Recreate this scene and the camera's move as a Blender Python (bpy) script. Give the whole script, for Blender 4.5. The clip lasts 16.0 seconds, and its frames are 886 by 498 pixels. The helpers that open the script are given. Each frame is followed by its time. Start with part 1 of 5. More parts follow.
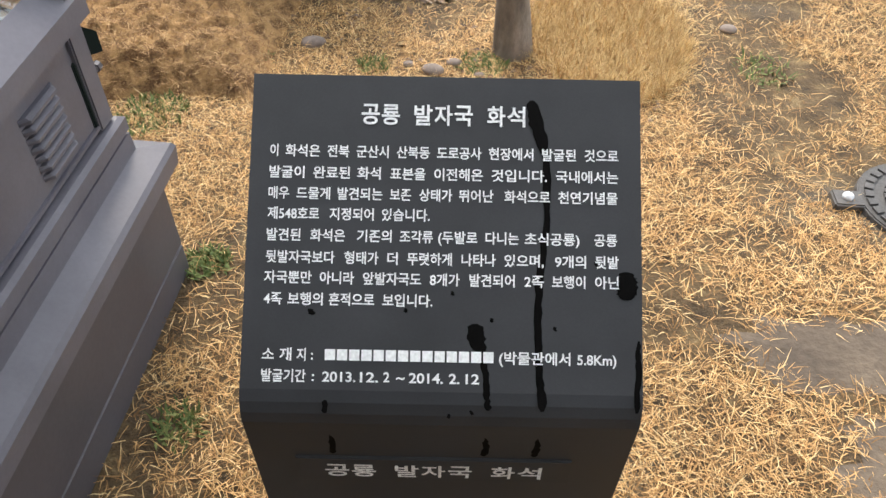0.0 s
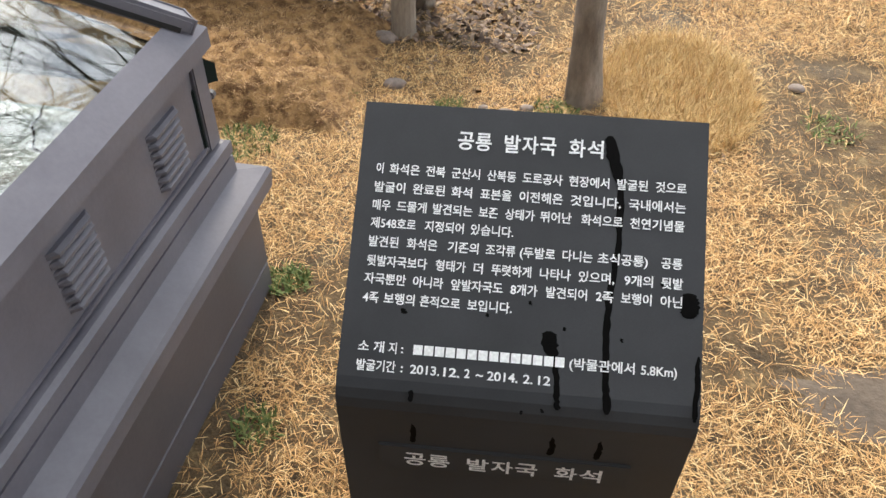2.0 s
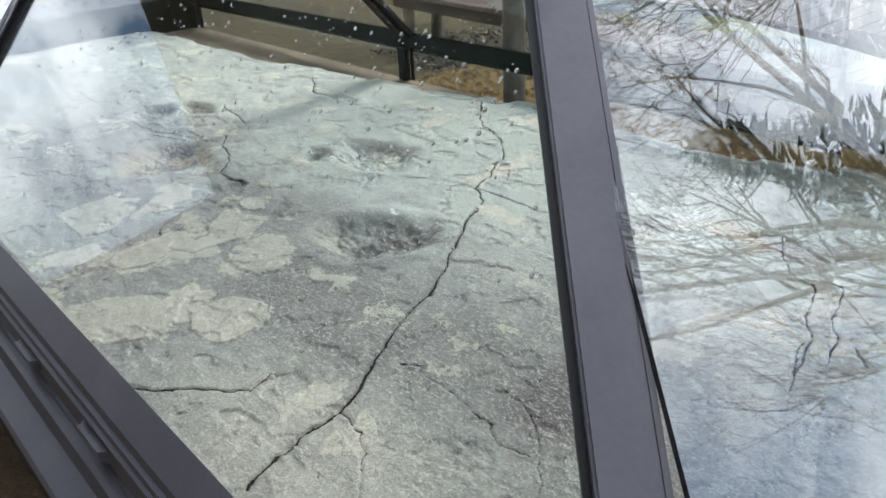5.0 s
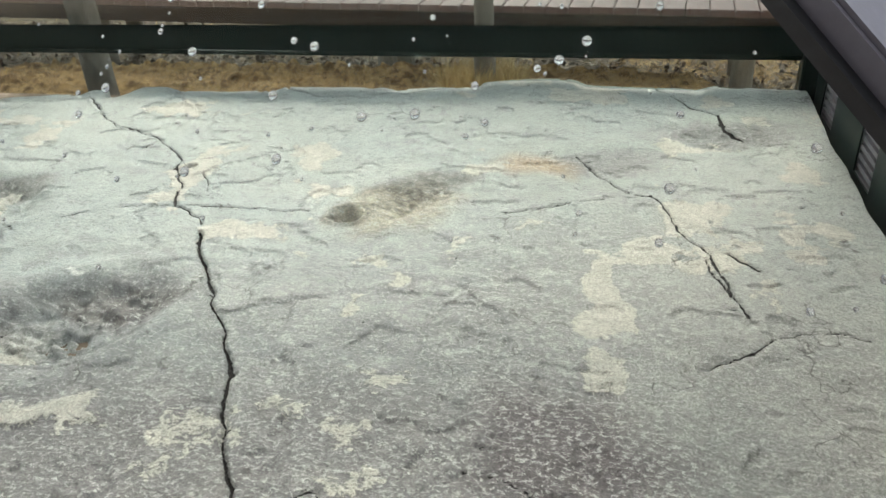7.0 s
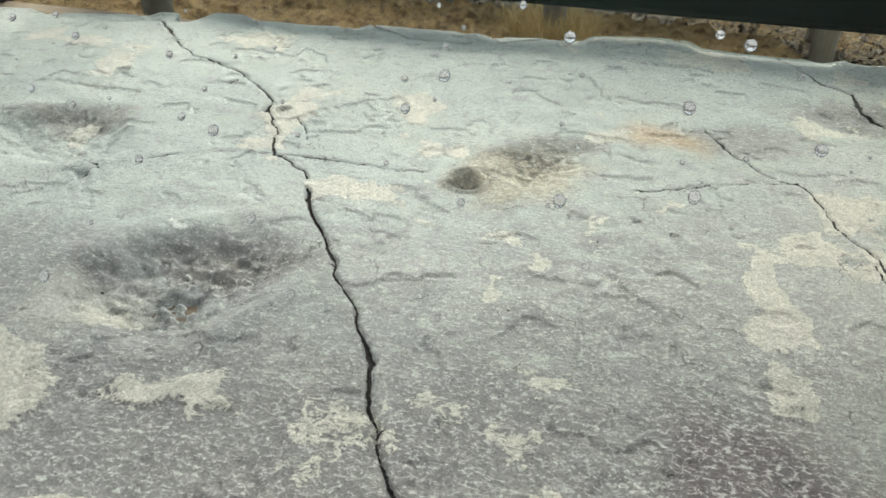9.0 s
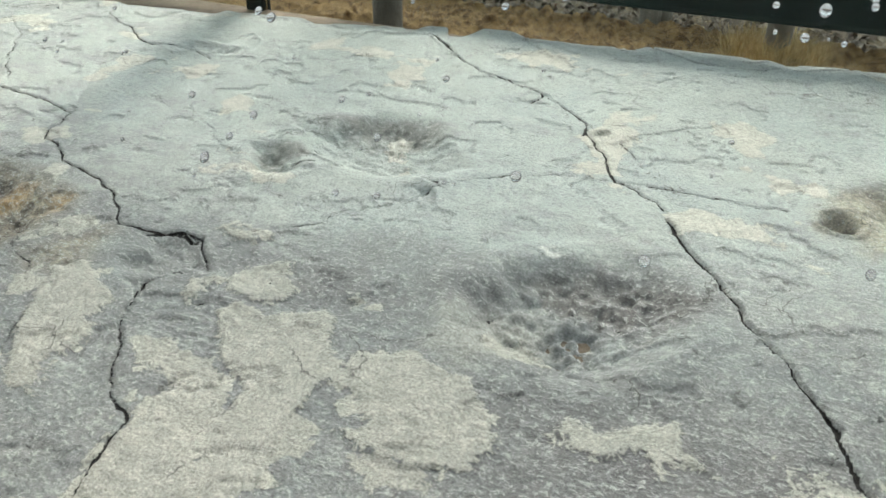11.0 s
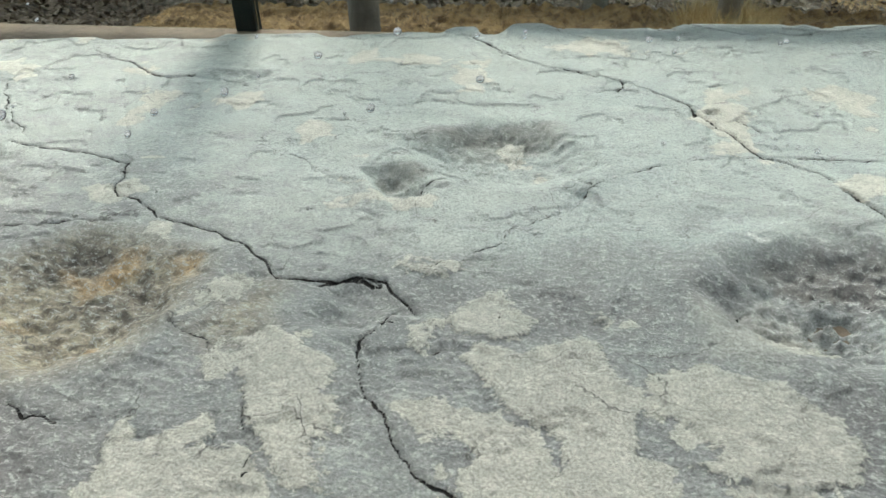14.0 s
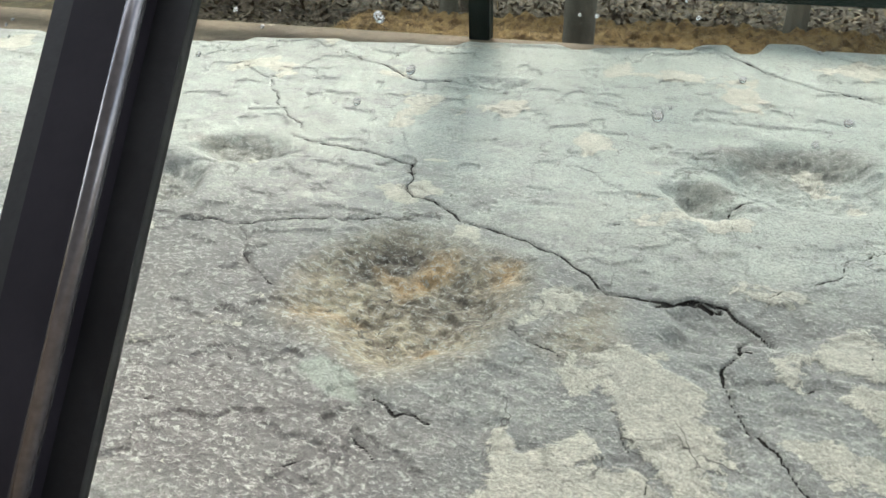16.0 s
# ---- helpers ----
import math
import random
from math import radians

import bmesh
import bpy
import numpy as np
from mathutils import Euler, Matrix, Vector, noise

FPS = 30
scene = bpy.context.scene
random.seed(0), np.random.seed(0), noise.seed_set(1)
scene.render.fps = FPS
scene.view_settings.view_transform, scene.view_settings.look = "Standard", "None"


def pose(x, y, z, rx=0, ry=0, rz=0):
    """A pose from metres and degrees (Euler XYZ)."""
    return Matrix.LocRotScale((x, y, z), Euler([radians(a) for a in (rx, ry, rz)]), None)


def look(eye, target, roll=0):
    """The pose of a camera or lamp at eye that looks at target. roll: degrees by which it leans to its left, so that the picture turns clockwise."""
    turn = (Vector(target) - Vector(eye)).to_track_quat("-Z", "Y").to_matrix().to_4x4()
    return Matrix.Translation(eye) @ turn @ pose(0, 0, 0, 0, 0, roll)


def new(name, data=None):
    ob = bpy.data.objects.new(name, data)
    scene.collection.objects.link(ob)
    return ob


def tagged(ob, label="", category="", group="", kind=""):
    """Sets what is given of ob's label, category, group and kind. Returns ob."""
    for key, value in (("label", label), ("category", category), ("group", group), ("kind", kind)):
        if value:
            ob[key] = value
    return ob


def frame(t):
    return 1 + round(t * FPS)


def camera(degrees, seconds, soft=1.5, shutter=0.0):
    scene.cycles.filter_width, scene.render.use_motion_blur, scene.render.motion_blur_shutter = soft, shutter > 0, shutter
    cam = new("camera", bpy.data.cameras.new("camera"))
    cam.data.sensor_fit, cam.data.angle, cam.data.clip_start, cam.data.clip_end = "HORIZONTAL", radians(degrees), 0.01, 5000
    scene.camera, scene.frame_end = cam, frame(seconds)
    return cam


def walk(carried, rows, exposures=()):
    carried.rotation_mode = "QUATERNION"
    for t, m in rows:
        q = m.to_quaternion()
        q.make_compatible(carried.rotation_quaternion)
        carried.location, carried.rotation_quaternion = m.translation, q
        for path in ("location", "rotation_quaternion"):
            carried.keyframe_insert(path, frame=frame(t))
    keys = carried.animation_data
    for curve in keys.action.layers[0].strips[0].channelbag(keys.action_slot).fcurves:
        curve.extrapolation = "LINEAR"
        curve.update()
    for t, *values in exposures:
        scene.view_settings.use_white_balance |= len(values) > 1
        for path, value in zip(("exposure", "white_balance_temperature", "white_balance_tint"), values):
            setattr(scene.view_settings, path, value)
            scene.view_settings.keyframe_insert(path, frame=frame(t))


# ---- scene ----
cam = camera(60.0, 16.0)
# seconds, eye (m), yaw to the left, pitch, roll (degrees)
PATH = [
    (0.0, 0.926, -0.215, 1.678, 4.46, -45.37, 1.13),
    (0.5, 0.926, -0.222, 1.681, 4.21, -45.17, 1.06),
    (1.0, 0.921, -0.227, 1.683, 4.58, -44.66, 0.98),
    (1.5, 0.906, -0.250, 1.692, 5.98, -43.77, 0.83),
    (2.0, 0.899, -0.348, 1.730, 10.16, -41.91, 0.62),
    (2.2, 0.916, -0.423, 1.745, 14.70, -40.70, 0.36),
    (2.5, 0.951, -0.551, 1.758, 23.40, -38.02, -0.29),
    (2.9, 0.925, -0.718, 1.810, 36.83, -33.00, -1.33),
    (3.2, 0.858, -0.922, 1.838, 44.40, -29.17, 0.43),
    (3.5, 0.816, -1.130, 1.874, 51.19, -27.15, 0.61),
    (3.7, 0.788, -1.175, 1.875, 55.17, -27.13, -0.12),
    (5.8, -0.27, -1.51, 1.545, 39.2, -27.6, -5.3),
    (6.0, -0.325, -1.480, 1.535, 35.41, -27.87, -5.19),
    (6.5, -0.494, -1.345, 1.502, 23.08, -29.03, -4.53),
    (7.0, -0.627, -1.237, 1.459, 13.20, -30.03, -3.21),
    (7.5, -0.763, -1.219, 1.442, 6.76, -30.75, -1.83),
    (8.0, -0.821, -1.177, 1.440, 5.88, -31.86, -0.64),
    (8.5, -0.878, -1.143, 1.452, 9.01, -33.77, 0.62),
    (9.0, -0.918, -1.137, 1.454, 13.35, -34.71, 1.05),
    (9.5, -0.996, -1.164, 1.448, 16.83, -34.70, 1.27),
    (10.0, -1.183, -1.226, 1.446, 18.92, -34.64, 0.85),
    (12.5, -1.727, -1.164, 1.376, 22.90, -32.32, 0.80),
    (13.0, -1.867, -1.174, 1.367, 21.23, -33.14, -0.47),
    (13.5, -1.975, -1.237, 1.374, 14.40, -33.73, -1.39),
    (14.0, -2.018, -1.243, 1.380, 11.02, -33.41, -2.25),
    (14.5, -2.137, -1.214, 1.408, 13.64, -32.68, -2.52),
    (15.0, -2.209, -1.193, 1.382, 17.32, -31.76, -2.80),
    (15.5, -2.308, -1.252, 1.387, 18.78, -32.05, -2.58),
    (16.0, -2.394, -1.301, 1.374, 20.02, -32.11, -2.44),
]
walk(cam, [(t, pose(x, y, z, 90 + pitch, 0, yaw) @ pose(0, 0, 0, 0, 0, roll)) for t, x, y, z, yaw, pitch, roll in PATH],
     exposures=[(0.0, 1.14, 6850, 11), (2.0, 1.14, 6950, 11), (2.5, 1.02, 7100, 11), (2.9, 0.74, 6800, 12), (3.5, 0.22, 6050, 11), (3.7, 0.20, 6050, 11), (5.8, 0.90, 6700, 11), (7.0, 0.98, 6900, 12), (8.0, 0.96, 6900, 12), (9.5, 0.90, 6800, 11), (12.5, 0.82, 6600, 10), (14.5, 0.80, 6600, 10), (16.0, 0.94, 6800, 11)])

# ---- world and sun ----
SUN_DIR = Vector((-0.22, 0.70, 0.68)).normalized()
world = bpy.data.worlds.new("sky")
scene.world = world
world.use_nodes = True
wn, wl = world.node_tree.nodes, world.node_tree.links
wn.clear()
sky = wn.new("ShaderNodeTexSky")
sky.sky_type = "NISHITA"
sky.sun_disc = False
sky.sun_elevation = math.asin(SUN_DIR.z)
sky.sun_rotation = math.atan2(SUN_DIR.x, SUN_DIR.y)
sky_bg = wn.new("ShaderNodeBackground")
sky_bg.inputs["Strength"].default_value = 0.11
wl.new(sky.outputs[0], sky_bg.inputs["Color"])
cloud_bg = wn.new("ShaderNodeBackground")
cloud_bg.inputs["Color"].default_value = (0.87, 0.94, 1.0, 1)
cloud_bg.inputs["Strength"].default_value = 1.9
wco = wn.new("ShaderNodeTexCoord")
wmap = wn.new("ShaderNodeMapping")
wmap.inputs["Scale"].default_value = (1.0, 1.0, 2.2)
wl.new(wco.outputs["Generated"], wmap.inputs["Vector"])
wnoise = wn.new("ShaderNodeTexNoise")
wnoise.inputs["Scale"].default_value = 2.6
wnoise.inputs["Detail"].default_value = 7.0
wnoise.inputs["Roughness"].default_value = 0.55
wnoise.inputs["Distortion"].default_value = 0.6
wl.new(wmap.outputs[0], wnoise.inputs["Vector"])
wramp = wn.new("ShaderNodeValToRGB")
wramp.color_ramp.elements[0].position = 0.40
wramp.color_ramp.elements[1].position = 0.60
wl.new(wnoise.outputs["Fac"], wramp.inputs["Fac"])
wmix = wn.new("ShaderNodeMixShader")
wl.new(wramp.outputs["Color"], wmix.inputs["Fac"])
wl.new(sky_bg.outputs[0], wmix.inputs[1])
wl.new(cloud_bg.outputs[0], wmix.inputs[2])
wout = wn.new("ShaderNodeOutputWorld")
wl.new(wmix.outputs[0], wout.inputs["Surface"])

sun_data = bpy.data.lights.new("sun", "SUN")
sun_data.energy = 2.2
sun_data.angle = radians(16.0)
sun_data.color = (1.0, 0.95, 0.87)
sun = new("sun", sun_data)
sun.matrix_world = look(SUN_DIR * 30, (0, 0, 0))


# ---- materials ----
def material(name, rough=0.6, metal=0.0):
    m = bpy.data.materials.new(name)
    m.use_nodes = True
    b = m.node_tree.nodes["Principled BSDF"]
    b.inputs["Roughness"].default_value = rough
    b.inputs["Metallic"].default_value = metal
    return m, m.node_tree.nodes, m.node_tree.links, b


def texco(n, l, scale=(1, 1, 1), kind="Object"):
    co = n.new("ShaderNodeTexCoord")
    mp = n.new("ShaderNodeMapping")
    mp.inputs["Scale"].default_value = scale
    l.new(co.outputs[kind], mp.inputs["Vector"])
    return mp.outputs[0]


def noise_tex(n, l, vec, scale, detail=4.0, rough=0.55, dist=0.0):
    t = n.new("ShaderNodeTexNoise")
    t.inputs["Scale"].default_value = scale
    t.inputs["Detail"].default_value = detail
    t.inputs["Roughness"].default_value = rough
    t.inputs["Distortion"].default_value = dist
    l.new(vec, t.inputs["Vector"])
    return t.outputs["Fac"]


def ramp(n, l, fac, stops):
    r = n.new("ShaderNodeValToRGB")
    e = r.color_ramp.elements
    while len(e) < len(stops):
        e.new(0.5)
    for k, (p, c) in enumerate(stops):
        e[k].position = p
        e[k].color = (*c, 1) if len(c) == 3 else c
    l.new(fac, r.inputs["Fac"])
    return r.outputs["Color"]


def mix(n, l, fac, a, b, mode="MIX"):
    m = n.new("ShaderNodeMix")
    m.data_type = "RGBA"
    m.blend_type = mode
    for sock, v in ((0, fac), (6, a), (7, b)):
        if isinstance(v, (int, float)):
            m.inputs[sock].default_value = v
        elif isinstance(v, tuple):
            m.inputs[sock].default_value = (*v, 1)
        else:
            l.new(v, m.inputs[sock])
    return m.outputs[2]


def bump(n, l, b, height, strength=0.3, dist=0.01):
    k = n.new("ShaderNodeBump")
    k.inputs["Strength"].default_value = strength
    k.inputs["Distance"].default_value = dist
    l.new(height, k.inputs["Height"])
    l.new(k.outputs[0], b.inputs["Normal"])


def grainy(name, dark, light, scale=8.0, fine=60.0, rough=0.7, relief=0.2, stretch=(1, 1, 1), metal=0.0, kind="Object", dist=0.004, grain=0.25):
    """A surface with stains at a large scale and grain at a small one."""
    m, n, l, b = material(name, rough, metal)
    v = texco(n, l, stretch, kind)
    big = noise_tex(n, l, v, scale, 5)
    small = noise_tex(n, l, v, fine, 3, 0.65)
    c1 = ramp(n, l, big, ((0.3, dark), (0.7, light)))
    c2 = ramp(n, l, small, ((0.25, (1 - 1.1 * grain,) * 3), (0.75, (1 + 0.7 * grain,) * 3)))
    l.new(mix(n, l, 1.0, c1, c2, "MULTIPLY"), b.inputs["Base Color"])
    bump(n, l, b, small, relief, dist)
    rr = n.new("ShaderNodeMapRange")
    rr.inputs["To Min"].default_value = max(0.05, rough - 0.12)
    rr.inputs["To Max"].default_value = min(1.0, rough + 0.12)
    l.new(big, rr.inputs["Value"])
    l.new(rr.outputs[0], b.inputs["Roughness"])
    return m


METAL = grainy("grey_painted_steel", (0.122, 0.116, 0.134), (0.168, 0.160, 0.182), 5, 90, 0.42, 0.08, grain=0.07)
METAL_DARK = grainy("dark_painted_steel", (0.078, 0.071, 0.077), (0.112, 0.103, 0.111), 4, 70, 0.42, 0.08, grain=0.07)
# steel with the dim green look behind the glass put into its colour
INNER = grainy("green_black_dimmed_steel", (0.010, 0.017, 0.0155), (0.016, 0.025, 0.023), 5, 90, 0.4, 0.06, grain=0.07)
# the frame's grey steel again, with the shade of its front side in the colour
SHADE = grainy("violet_black_shaded_steel", (0.017, 0.015, 0.019), (0.030, 0.027, 0.033), 5, 90, 0.45, 0.06, grain=0.07)
STRIP = grainy("bright_cover_strip_paint", (0.26, 0.25, 0.26), (0.34, 0.33, 0.34), 5, 90, 0.22, 0.04, metal=0.7)
RUBBER = grainy("black_rubber_seal", (0.010, 0.010, 0.011), (0.020, 0.020, 0.021), 10, 80, 0.5, 0.1)
STONE = grainy("black_polished_stone", (0.030, 0.0305, 0.0325), (0.043, 0.044, 0.047), 6, 400, 0.5, 0.03, grain=0.10)
WHITE = grainy("white_letter_paint", (0.74, 0.74, 0.73), (0.84, 0.84, 0.83), 20, 200, 0.6, 0.05)
WET = grainy("dark_wet_stain", (0.0015, 0.0013, 0.0013), (0.003, 0.0026, 0.0024), 30, 200, 0.6, 0.03)
EARTH = grainy("damp_brown_earth", (0.085, 0.062, 0.044), (0.185, 0.14, 0.10), 3, 40, 0.9, 0.6, dist=0.012)
ASPHALT = grainy("pale_concrete_paving", (0.34, 0.34, 0.345), (0.48, 0.48, 0.49), 0.7, 30, 0.8, 0.1)
ROAD = grainy("grey_asphalt", (0.10, 0.10, 0.105), (0.17, 0.17, 0.175), 0.6, 40, 0.85, 0.2)
PLASTER = grainy("white_wall_paint", (0.66, 0.67, 0.68), (0.8, 0.8, 0.8), 0.8, 20, 0.7, 0.05)
YELLOW = grainy("yellow_road_paint", (0.55, 0.42, 0.06), (0.7, 0.55, 0.1), 2, 30, 0.7, 0.1)
BLUE = grainy("blue_banner_cloth", (0.08, 0.3, 0.55), (0.14, 0.42, 0.68), 2, 30, 0.6, 0.05)
BUILDING = grainy("brown_facade_cladding", (0.15, 0.13, 0.115), (0.21, 0.185, 0.165), 0.8, 12, 0.7, 0.1)
DARK_GLASS = grainy("dark_window_glass", (0.012, 0.014, 0.016), (0.02, 0.022, 0.025), 1, 10, 0.08, 0.0)
DECK = grainy("red_brown_deck_timber", (0.15, 0.072, 0.062), (0.27, 0.155, 0.135), 5, 60, 0.65, 0.25, (1.0, 0.25, 1.0))
DECK_DARK = grainy("dark_stained_timber", (0.035, 0.017, 0.013), (0.065, 0.034, 0.026), 5, 60, 0.6, 0.25, (0.3, 1.0, 1.0))
LOG = grainy("weathered_log_post", (0.19, 0.15, 0.115), (0.33, 0.275, 0.22), 6, 70, 0.85, 0.4, (1, 1, 0.25))
BARK = grainy("grey_smooth_bark", (0.11, 0.086, 0.066), (0.29, 0.24, 0.195), 9, 45, 0.9, 0.6, (1, 1, 0.45), dist=0.01)
TWIG = grainy("dark_twig_bark", (0.055, 0.045, 0.04), (0.11, 0.09, 0.078), 9, 60, 0.9, 0.3)
IRON = grainy("cast_iron_cover", (0.055, 0.053, 0.05), (0.11, 0.10, 0.095), 12, 120, 0.6, 0.4)
PEBBLE = grainy("brown_pebble", (0.16, 0.12, 0.10), (0.30, 0.24, 0.2), 8, 60, 0.8, 0.3)
PINE = grainy("dark_pine_needles", (0.012, 0.025, 0.018), (0.03, 0.05, 0.035), 3, 30, 0.8, 0.2)


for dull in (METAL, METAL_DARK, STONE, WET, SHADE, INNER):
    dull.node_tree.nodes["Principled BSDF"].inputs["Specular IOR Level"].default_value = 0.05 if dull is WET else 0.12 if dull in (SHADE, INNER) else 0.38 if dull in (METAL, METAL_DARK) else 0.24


def blades(name, stops, rough=0.75):
    """Colour by blade: each island has its own shade."""
    m, n, l, b = material(name, rough)
    g = n.new("ShaderNodeNewGeometry")
    l.new(ramp(n, l, g.outputs["Random Per Island"], stops), b.inputs["Base Color"])
    return m


STRAW = blades("dry_straw_grass", ((0.0, (0.10, 0.053, 0.02)), (0.3, (0.40, 0.21, 0.075)), (0.7, (0.75, 0.445, 0.18)), (1.0, (0.92, 0.67, 0.34))))
STRAW_WARM = blades("golden_dry_grass", ((0.0, (0.33, 0.19, 0.07)), (0.5, (0.56, 0.37, 0.15)), (1.0, (0.75, 0.56, 0.27))))
WEED = blades("green_weed_leaves", ((0.0, (0.07, 0.11, 0.025)), (0.6, (0.13, 0.17, 0.045)), (1.0, (0.26, 0.27, 0.09))))
LEAF = blades("dry_brown_leaves", ((0.0, (0.07, 0.045, 0.032)), (0.5, (0.17, 0.11, 0.075)), (1.0, (0.33, 0.24, 0.17))))
SHRUB = blades("bare_shrub_twigs", ((0.0, (0.11, 0.07, 0.05)), (1.0, (0.26, 0.17, 0.12))))
FIBRE = blades("coir_fibre", ((0.0, (0.13, 0.06, 0.022)), (0.5, (0.40, 0.22, 0.085)), (1.0, (0.68, 0.43, 0.20))))


def ground_material():
    m, n, l, b = material("dry_lawn_soil", 0.95)
    v = texco(n, l)
    big = noise_tex(n, l, v, 0.9, 5, 0.6)
    mid = noise_tex(n, l, v, 9, 4, 0.7)
    fine = noise_tex(n, l, v, 90, 3, 0.7)
    c = ramp(n, l, mid, ((0.3, (0.05, 0.032, 0.016)), (0.55, (0.14, 0.09, 0.042)), (0.75, (0.29, 0.20, 0.095))))
    c = mix(n, l, ramp(n, l, big, ((0.52, (0, 0, 0)), (0.68, (1, 1, 1)))), c, (0.13, 0.105, 0.075))
    c = mix(n, l, 1.0, c, ramp(n, l, fine, ((0.25, (0.55, 0.55, 0.55)), (0.75, (1.25, 1.25, 1.25)))), "MULTIPLY")
    l.new(c, b.inputs["Base Color"])
    bump(n, l, b, fine, 0.7, 0.02)
    return m


def mat_material():
    """Woven coir matting."""
    m, n, l, b = material("woven_coir_matting", 0.95)
    v = texco(n, l)
    lump = noise_tex(n, l, v, 16, 3, 0.6)
    fine = noise_tex(n, l, v, 90, 4, 0.75)
    big = noise_tex(n, l, v, 2.5, 4)
    c = ramp(n, l, fine, ((0.28, (0.13, 0.062, 0.023)), (0.55, (0.38, 0.205, 0.08)), (0.78, (0.60, 0.37, 0.165))))
    c = mix(n, l, 0.5, c, ramp(n, l, lump, ((0.40, (0.06, 0.028, 0.012)), (0.58, (0.66, 0.40, 0.175)))))
    c = mix(n, l, 1.0, c, ramp(n, l, big, ((0.3, (0.7, 0.7, 0.7)), (0.7, (1.2, 1.2, 1.2)))), "MULTIPLY")
    l.new(c, b.inputs["Base Color"])
    bump(n, l, b, fine, 0.9, 0.02)
    return m


def glass_material(name, tint, ior=1.52):
    m, n, l, b = material(name, 0.0)
    b.inputs["Base Color"].default_value = (*tint, 1)
    b.inputs["Transmission Weight"].default_value = 1.0
    b.inputs["IOR"].default_value = ior
    return m


GLASS = glass_material("green_tinted_pane", (0.93, 0.968, 0.95), 1.32)
GLASS_FAR = glass_material("dusty_tinted_pane", (0.62, 0.72, 0.70), 1.30)
GLASS_END = glass_material("reflective_end_pane", (0.90, 0.92, 0.90), 2.1)


def droplet_material():
    m, n, l, b = material("clear_water", 0.0)
    b.inputs["Transmission Weight"].default_value = 0.85
    b.inputs["IOR"].default_value = 1.33
    b.inputs["Base Color"].default_value = (1, 1, 1, 1)
    return m


WATER = droplet_material()
GROUND = ground_material()
COIR = mat_material()


def slab_material():
    """Grey-green mudstone: smooth bedding, crisp pale crusts, ochre and purple stains, near-black colour in the cracks.
    """
    m, n, l, b = material("grey_green_mudstone", 0.8)
    v = texco(n, l)
    grey = lambda g: (g, g, g)

    def attr(name):
        a = n.new("ShaderNodeAttribute")
        a.attribute_name = name
        return a.outputs["Fac"]

    def add(p, q, k=1.0, off=0.0):
        """p + k * (q - off)"""
        x = n.new("ShaderNodeMath")
        x.operation = "MULTIPLY_ADD"
        x.inputs[1].default_value = k
        x.inputs[2].default_value = -k * off
        l.new(q, x.inputs[0])
        y = n.new("ShaderNodeMath")
        y.operation = "ADD"
        l.new(p, y.inputs[0])
        l.new(x.outputs[0], y.inputs[1])
        return y.outputs[0]

    def cut(f, lo, hi, top=1.0):
        if lo > hi:
            return ramp(n, l, f, ((hi, grey(top)), (lo, grey(0))))
        return ramp(n, l, f, ((lo, grey(0)), (hi, grey(top))))

    big = noise_tex(n, l, v, 2.2, 5, 0.6, 0.4)
    cloud = noise_tex(n, l, texco(n, l, (1.0, 1.25, 1.0)), 8, 8, 0.62, 0.7)
    streak_n = noise_tex(n, l, texco(n, l, (1.0, 2.0, 1.0)), 16, 8, 0.74, 0.35)
    chip = noise_tex(n, l, texco(n, l, (1.0, 1.3, 1.0)), 38, 6, 0.7, 0.9)
    flake = noise_tex(n, l, texco(n, l, (1.0, 1.6, 1.0)), 85, 6, 0.78, 0.5)
    fine = noise_tex(n, l, v, 240, 4, 0.7)
    tone = add(attr("tone"), cloud, 1.7, 0.5)
    pale_rock = ramp(n, l, big, ((0.36, (0.352, 0.382, 0.370)), (0.64, (0.412, 0.432, 0.402))))
    dull_rock = ramp(n, l, streak_n, ((0.36, (0.185, 0.184, 0.185)), (0.5, (0.250, 0.249, 0.245)), (0.66, (0.345, 0.345, 0.33))))
    c = mix(n, l, ramp(n, l, tone, ((0.12, grey(0)), (0.95, grey(1)))), pale_rock, dull_rock)
    c = mix(n, l, cut(streak_n, 0.48, 0.37, 0.6), c, (0.28, 0.29, 0.285))
    c = mix(n, l, cut(streak_n, 0.56, 0.66, 0.5), c, (0.50, 0.51, 0.48))
    c = mix(n, l, attr("warm"), c, mix(n, l, cut(cloud, 0.42, 0.6), (0.37, 0.36, 0.32), (0.49, 0.475, 0.425)))
    c = mix(n, l, attr("purple"), c, mix(n, l, cut(flake, 0.50, 0.62), (0.135, 0.115, 0.120), (0.33, 0.305, 0.295)))
    c = mix(n, l, attr("ochre"), c, mix(n, l, cut(chip, 0.42, 0.60), (0.20, 0.165, 0.12), (0.50, 0.43, 0.31)))
    c = mix(n, l, attr("brown"), c, mix(n, l, cut(chip, 0.44, 0.62), (0.085, 0.072, 0.062), (0.25, 0.22, 0.18)))
    c = mix(n, l, attr("rust"), c, mix(n, l, cut(flake, 0.42, 0.56), (0.36, 0.24, 0.13), (0.60, 0.41, 0.22)))
    # scuffs and specks, more of them on the dull rock
    speck = add(flake, attr("tone"), 0.045, 0.4)
    c = mix(n, l, cut(speck, 0.555, 0.60, 0.8), c, (0.50, 0.50, 0.47))
    c = mix(n, l, cut(speck, 0.41, 0.37, 0.8), c, (0.13, 0.127, 0.12))
    # thin pale crusts with an eaten edge
    shell = add(add(attr("pale"), chip, 1.5, 0.5), flake, 0.7, 0.5)
    on = cut(shell, 0.49, 0.52)
